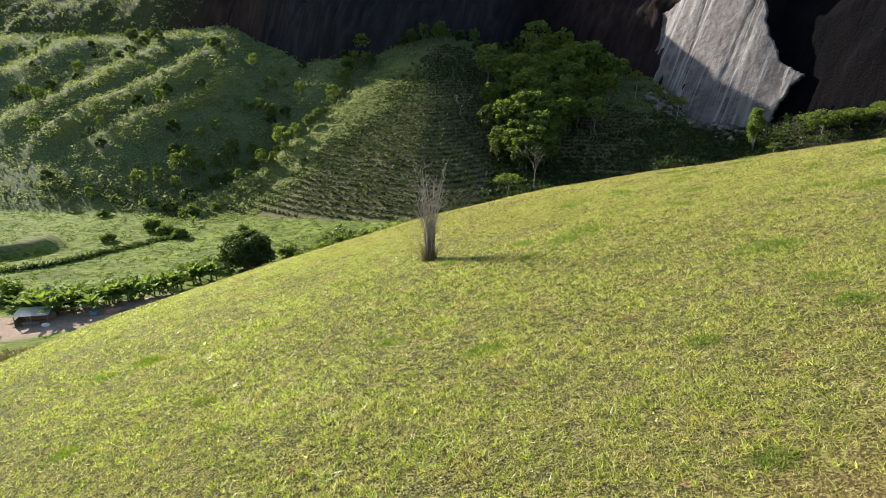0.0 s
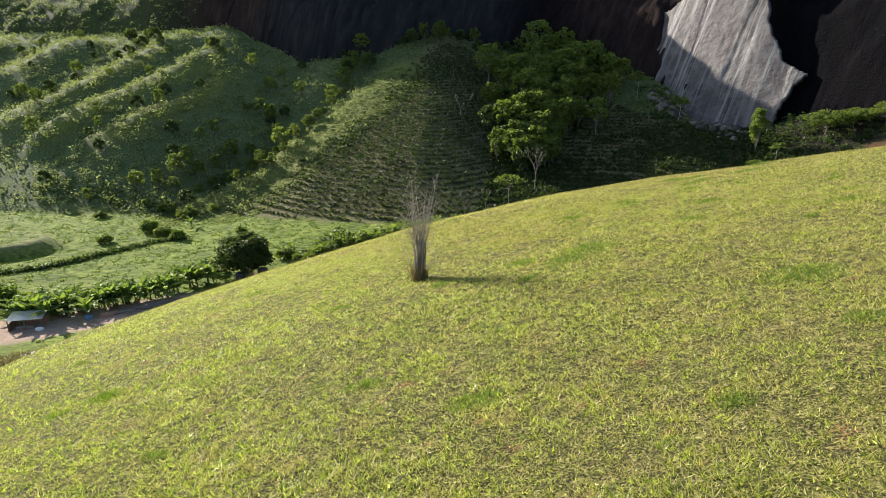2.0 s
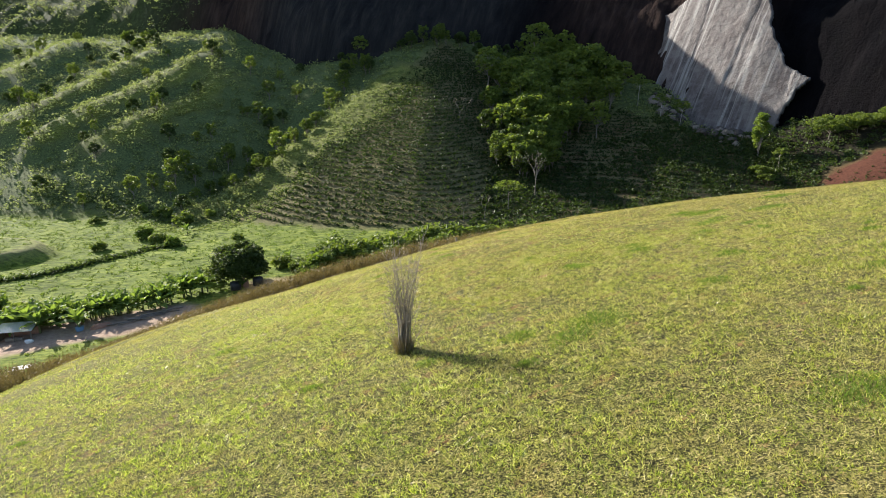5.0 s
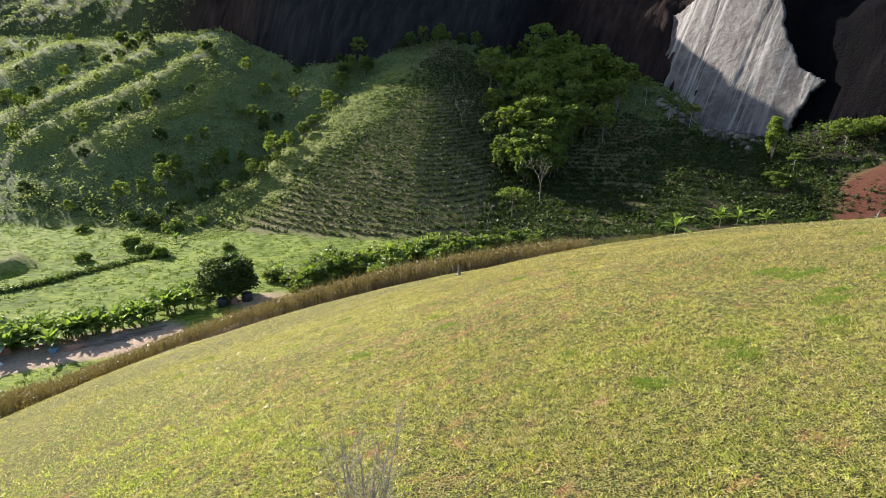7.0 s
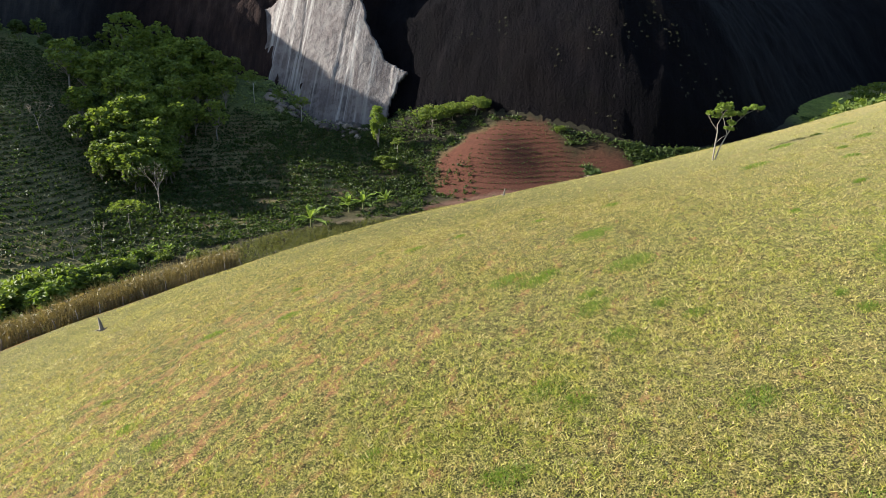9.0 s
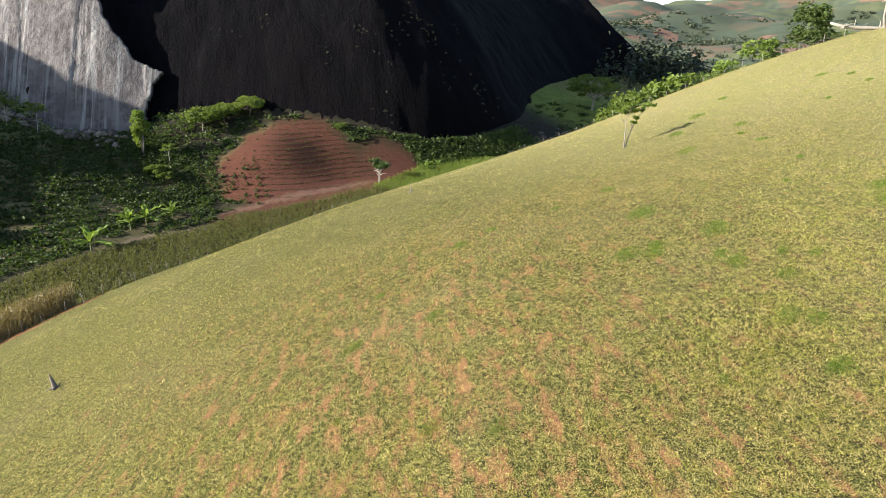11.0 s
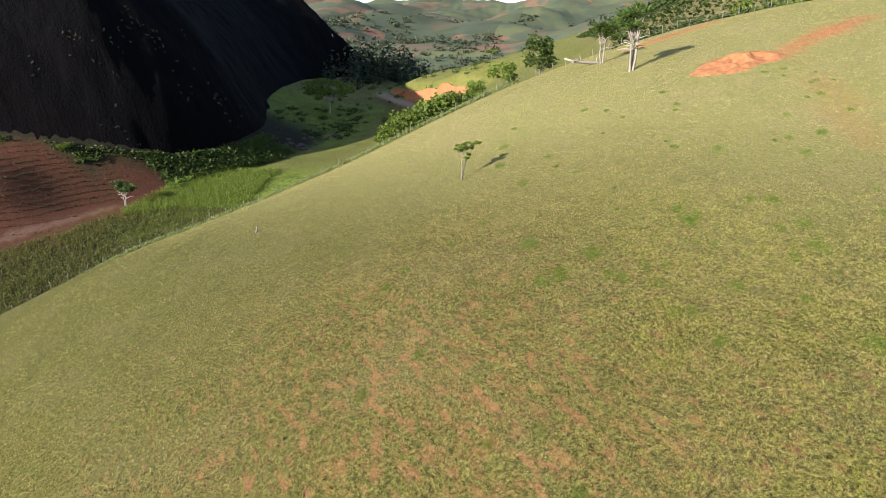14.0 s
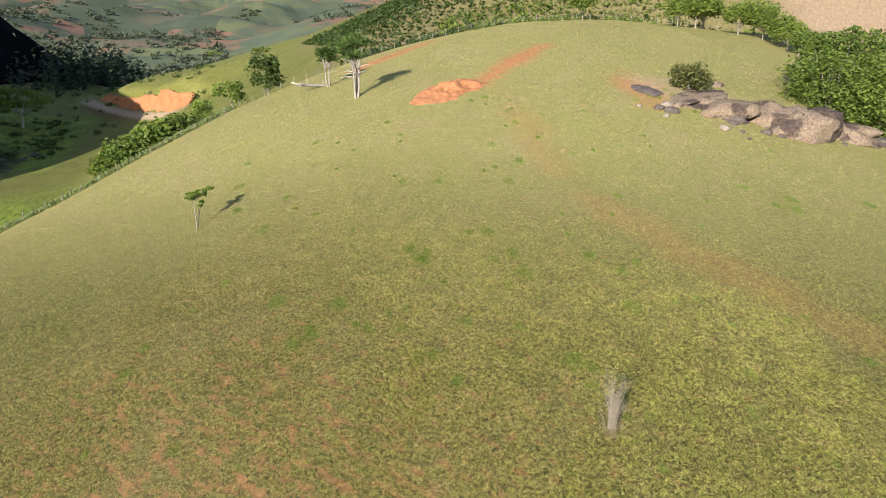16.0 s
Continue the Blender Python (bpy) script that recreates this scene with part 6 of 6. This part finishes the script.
# groves along the distant valley
gxs, gys = rng_v.normal(690, 70, 420), rng_v.normal(184, 14, 420)
scatter("far_grove", "dark grove of tall eucalyptus in the distant valley", "woods", np.stack([gxs, gys], 1), 5.5, 26, 42, 2.3, LEAF_GROVE, 207)
hx, hy = rng_v.uniform(560, 2600, 3600), rng_v.uniform(-900, 900, 3600)
near_grove = value_noise(hx, hy, 150, 91) > 0.12
scatter("far_woods", "scattered woods on the distant hills", "woods", np.stack([hx, hy], 1)[near_grove], 13, 11, 18, 4.2, LEAF_FAR, 208)
ax_, ay_ = rng_v.uniform(285, 400, 150), rng_v.uniform(134, 182, 150)
on_apron = (rough_noise(ax_, ay_, 22, 3, 99) > -0.05) & (ay_ < foot_y(ax_) - 3)
scatter("apron_shrubs", "dark low shrubs on the slope round the spreading tree", "bushes", np.stack([ax_, ay_], 1)[on_apron], 3.4, 1.7, 34, 0.6, LEAF_DARK, 226)
ex, ey = rng_v.uniform(330, 560, 60), rng_v.uniform(60, 190, 60)
scatter("hill_shrubs", "scattered shrubs on the valley pasture", "bushes", np.stack([ex, ey], 1), 3.2, 2.6, 40, 0.7, LEAF_DARK, 209)


def build_cliff_plants():
    """Pale tufts and small ferns that root in the cracks of the cliff."""
    rng = np.random.default_rng(220)
    s = Shape()
    for _ in range(24):
        f, d0 = rng.uniform(180, 262), rng.uniform(3, 50)
        for k in range(int(rng.integers(2, 8))):
            x = f + rng.normal() * 1.5 + k * 0.5
            d = d0 + k * rng.uniform(1.0, 2.5)
            y = float(foot_y(x)) + d
            z = float(mountain_height(np.array([x]), np.array([y]))[0][0])
            n = int(rng.integers(6, 16))
            s.leaves(np.array([x, y, z + 0.2]) + rng.normal(size=(n, 3)) * 0.3, 0.32, rng, 0.8)
    return tagged(new("cliff_plants", s.mesh("cliff_plants", LEAF_CLIFF)), "pale tufts growing down the dark cliff", "plants", kind="stuff")


build_cliff_plants()


def build_mountain_scrub():
    """Bushes that cling to the mountain's gentler end."""
    rng = np.random.default_rng(225)
    x, deep = rng.uniform(-520, -165, 1500), rng.uniform(-2, 95, 1500)
    y = foot_y(x) + deep
    z = mountain_height(x, y)[0]
    s = Shape()
    off = rng.normal(size=(1500, 14, 3)) * [1.5, 1.5, 0.8]
    s.leaves((np.stack([x, y, z + 0.9], 1)[:, None] + off).reshape(-1, 3), 0.85, rng, 0.6)
    return tagged(new("mountain_scrub", s.mesh("mountain_scrub", LEAF_SCRUB)), "grey-green scrub clinging to the mountain flank", "scrub", kind="stuff")


build_mountain_scrub()
# ---- pasture grass ----
def build_grass(name, label, x, y, high, width, seed, lean, size):
    rng = np.random.default_rng(seed)
    s = Shape()
    tall = high * (0.75 + 0.35 * rough_noise(x, y, 1.6, 3, seed) + 0.55 * rough_noise(x, y, size, 2, 54))
    s.blades(np.stack([x, y, surface(x, y) - 0.01], 1), np.clip(tall, high * 0.35, high * 2.4), width, rng, lean)
    return tagged(new(name, s.mesh(name, GRASS)), label, "grass", kind="stuff")


def grown(x, y, rng, size=0.35, least=0.45):
    """Which of the places bear grass: fewer where the earth is trodden bare."""
    m = ground_masks(x, y)
    along, across = 0.8 * x + 0.6 * y, 0.8 * y - 0.6 * x
    bare = m["soil"] * ease(-0.1, 0.3, rough_noise(along * 0.4, across, 1.3, 4, 53))
    tuft = least + (1 - least) * ease(-0.35, 0.4, rough_noise(x, y, size, 2, 54))
    return (rng.uniform(0, 1, len(x)) < tuft * (1 - 0.6 * np.maximum(bare, m["clay"]))) & (above_valley(x, y) > 9)


rng_g = np.random.default_rng(301)
n_g = 1700000
patch_g = rng_g.choice(3, n_g, p=(0.40, 0.36, 0.24))
lo_g, hi_g = np.array([-0.72, -0.72, 0.5])[patch_g], np.array([0.72, 1.25, 2.6])[patch_g]
turn_g = (lo_g + hi_g) / 2 + (hi_g - lo_g) * (rng_g.uniform(-0.5, 0.5, n_g) + 0.09 * rng_g.normal(size=n_g))
out_g = np.array([7.0, 8.0, 14.0])[patch_g] + np.array([30, 34, 36])[patch_g] * (rng_g.uniform(0, 1, n_g) ** 1.2 + 0.16 * np.abs(rng_g.normal(size=n_g)) * rng_g.uniform(0, 1, n_g))
near_x, near_y = out_g * np.sin(turn_g) + np.array([0, 1, -22])[patch_g], out_g * np.cos(turn_g) + np.array([0, 20, 40])[patch_g]
near_on = grown(near_x, near_y, rng_g, 0.09, 0.12)
near_x, near_y, near_out = near_x[near_on], near_y[near_on], out_g[near_on]
build_grass("pasture_grass", "short trampled yellow-green pasture grass", near_x, near_y, 0.075, 0.0068 + 0.00075 * near_out, 303, 1.0, 0.09)
far_x, far_y = rng_g.uniform(-45, 112, 560000), rng_g.uniform(-45, 105, 560000)
thick = np.exp(-(np.hypot(far_x - 3, far_y - 20) / 34) ** 4)
far_on = grown(far_x, far_y, rng_g, 0.4, 0.12) & (rng_g.uniform(0, 1, len(far_x)) > 0.8 * thick)
build_grass("far_pasture_grass", "short yellow-green pasture grass up the hill", far_x[far_on], far_y[far_on], 0.10, 0.045, 302, 0.9, 0.4)


def build_tufts():
    """Ranker green tufts where dung has fallen."""
    rng = np.random.default_rng(303)
    spots = [(5.6, 23.9, 1.0), (4.6, 22.9, 0.7), (-1.6, 15.6, 0.45), (1.0, 13.6, 0.5), (8.5, 12.0, 0.5), (9.4, 17.0, 0.9), (14.0, 35.8, 0.7), (16.2, 22.6, 0.9), (12.0, 29.0, 0.6), (20.6, 42.0, 1.0), (15.0, 24.5, 0.6), (9.6, 33.4, 0.6)]
    for _ in range(60):
        spots.append((rng.uniform(-20, 26), rng.uniform(-10, 60), rng.uniform(0.2, 0.65)))
    for _ in range(75):
        spots.append((rng.uniform(12, 58), rng.uniform(-16, 46), rng.uniform(0.25, 0.95)))
    s = Shape()
    for x, y, r in spots:
        n = int((1300 if x < 25 else 420) * r * r) + 90
        w, q = rng.uniform(0, 2 * math.pi, n), np.sqrt(rng.uniform(0, 1, n)) * r
        px, py = x + np.cos(w) * q * 1.3, y + np.sin(w) * q * 0.9
        s.blades(np.stack([px, py, surface(px, py) - 0.01], 1), 0.15 * np.clip(1.25 - q / r, 0.3, 1), 0.022 + 0.02 * (x > 25), rng, 0.6)
    return tagged(new("grass_tufts", s.mesh("grass_tufts", TUFT)), "taller lush green tufts in the pasture", "grass", kind="stuff")


build_tufts()
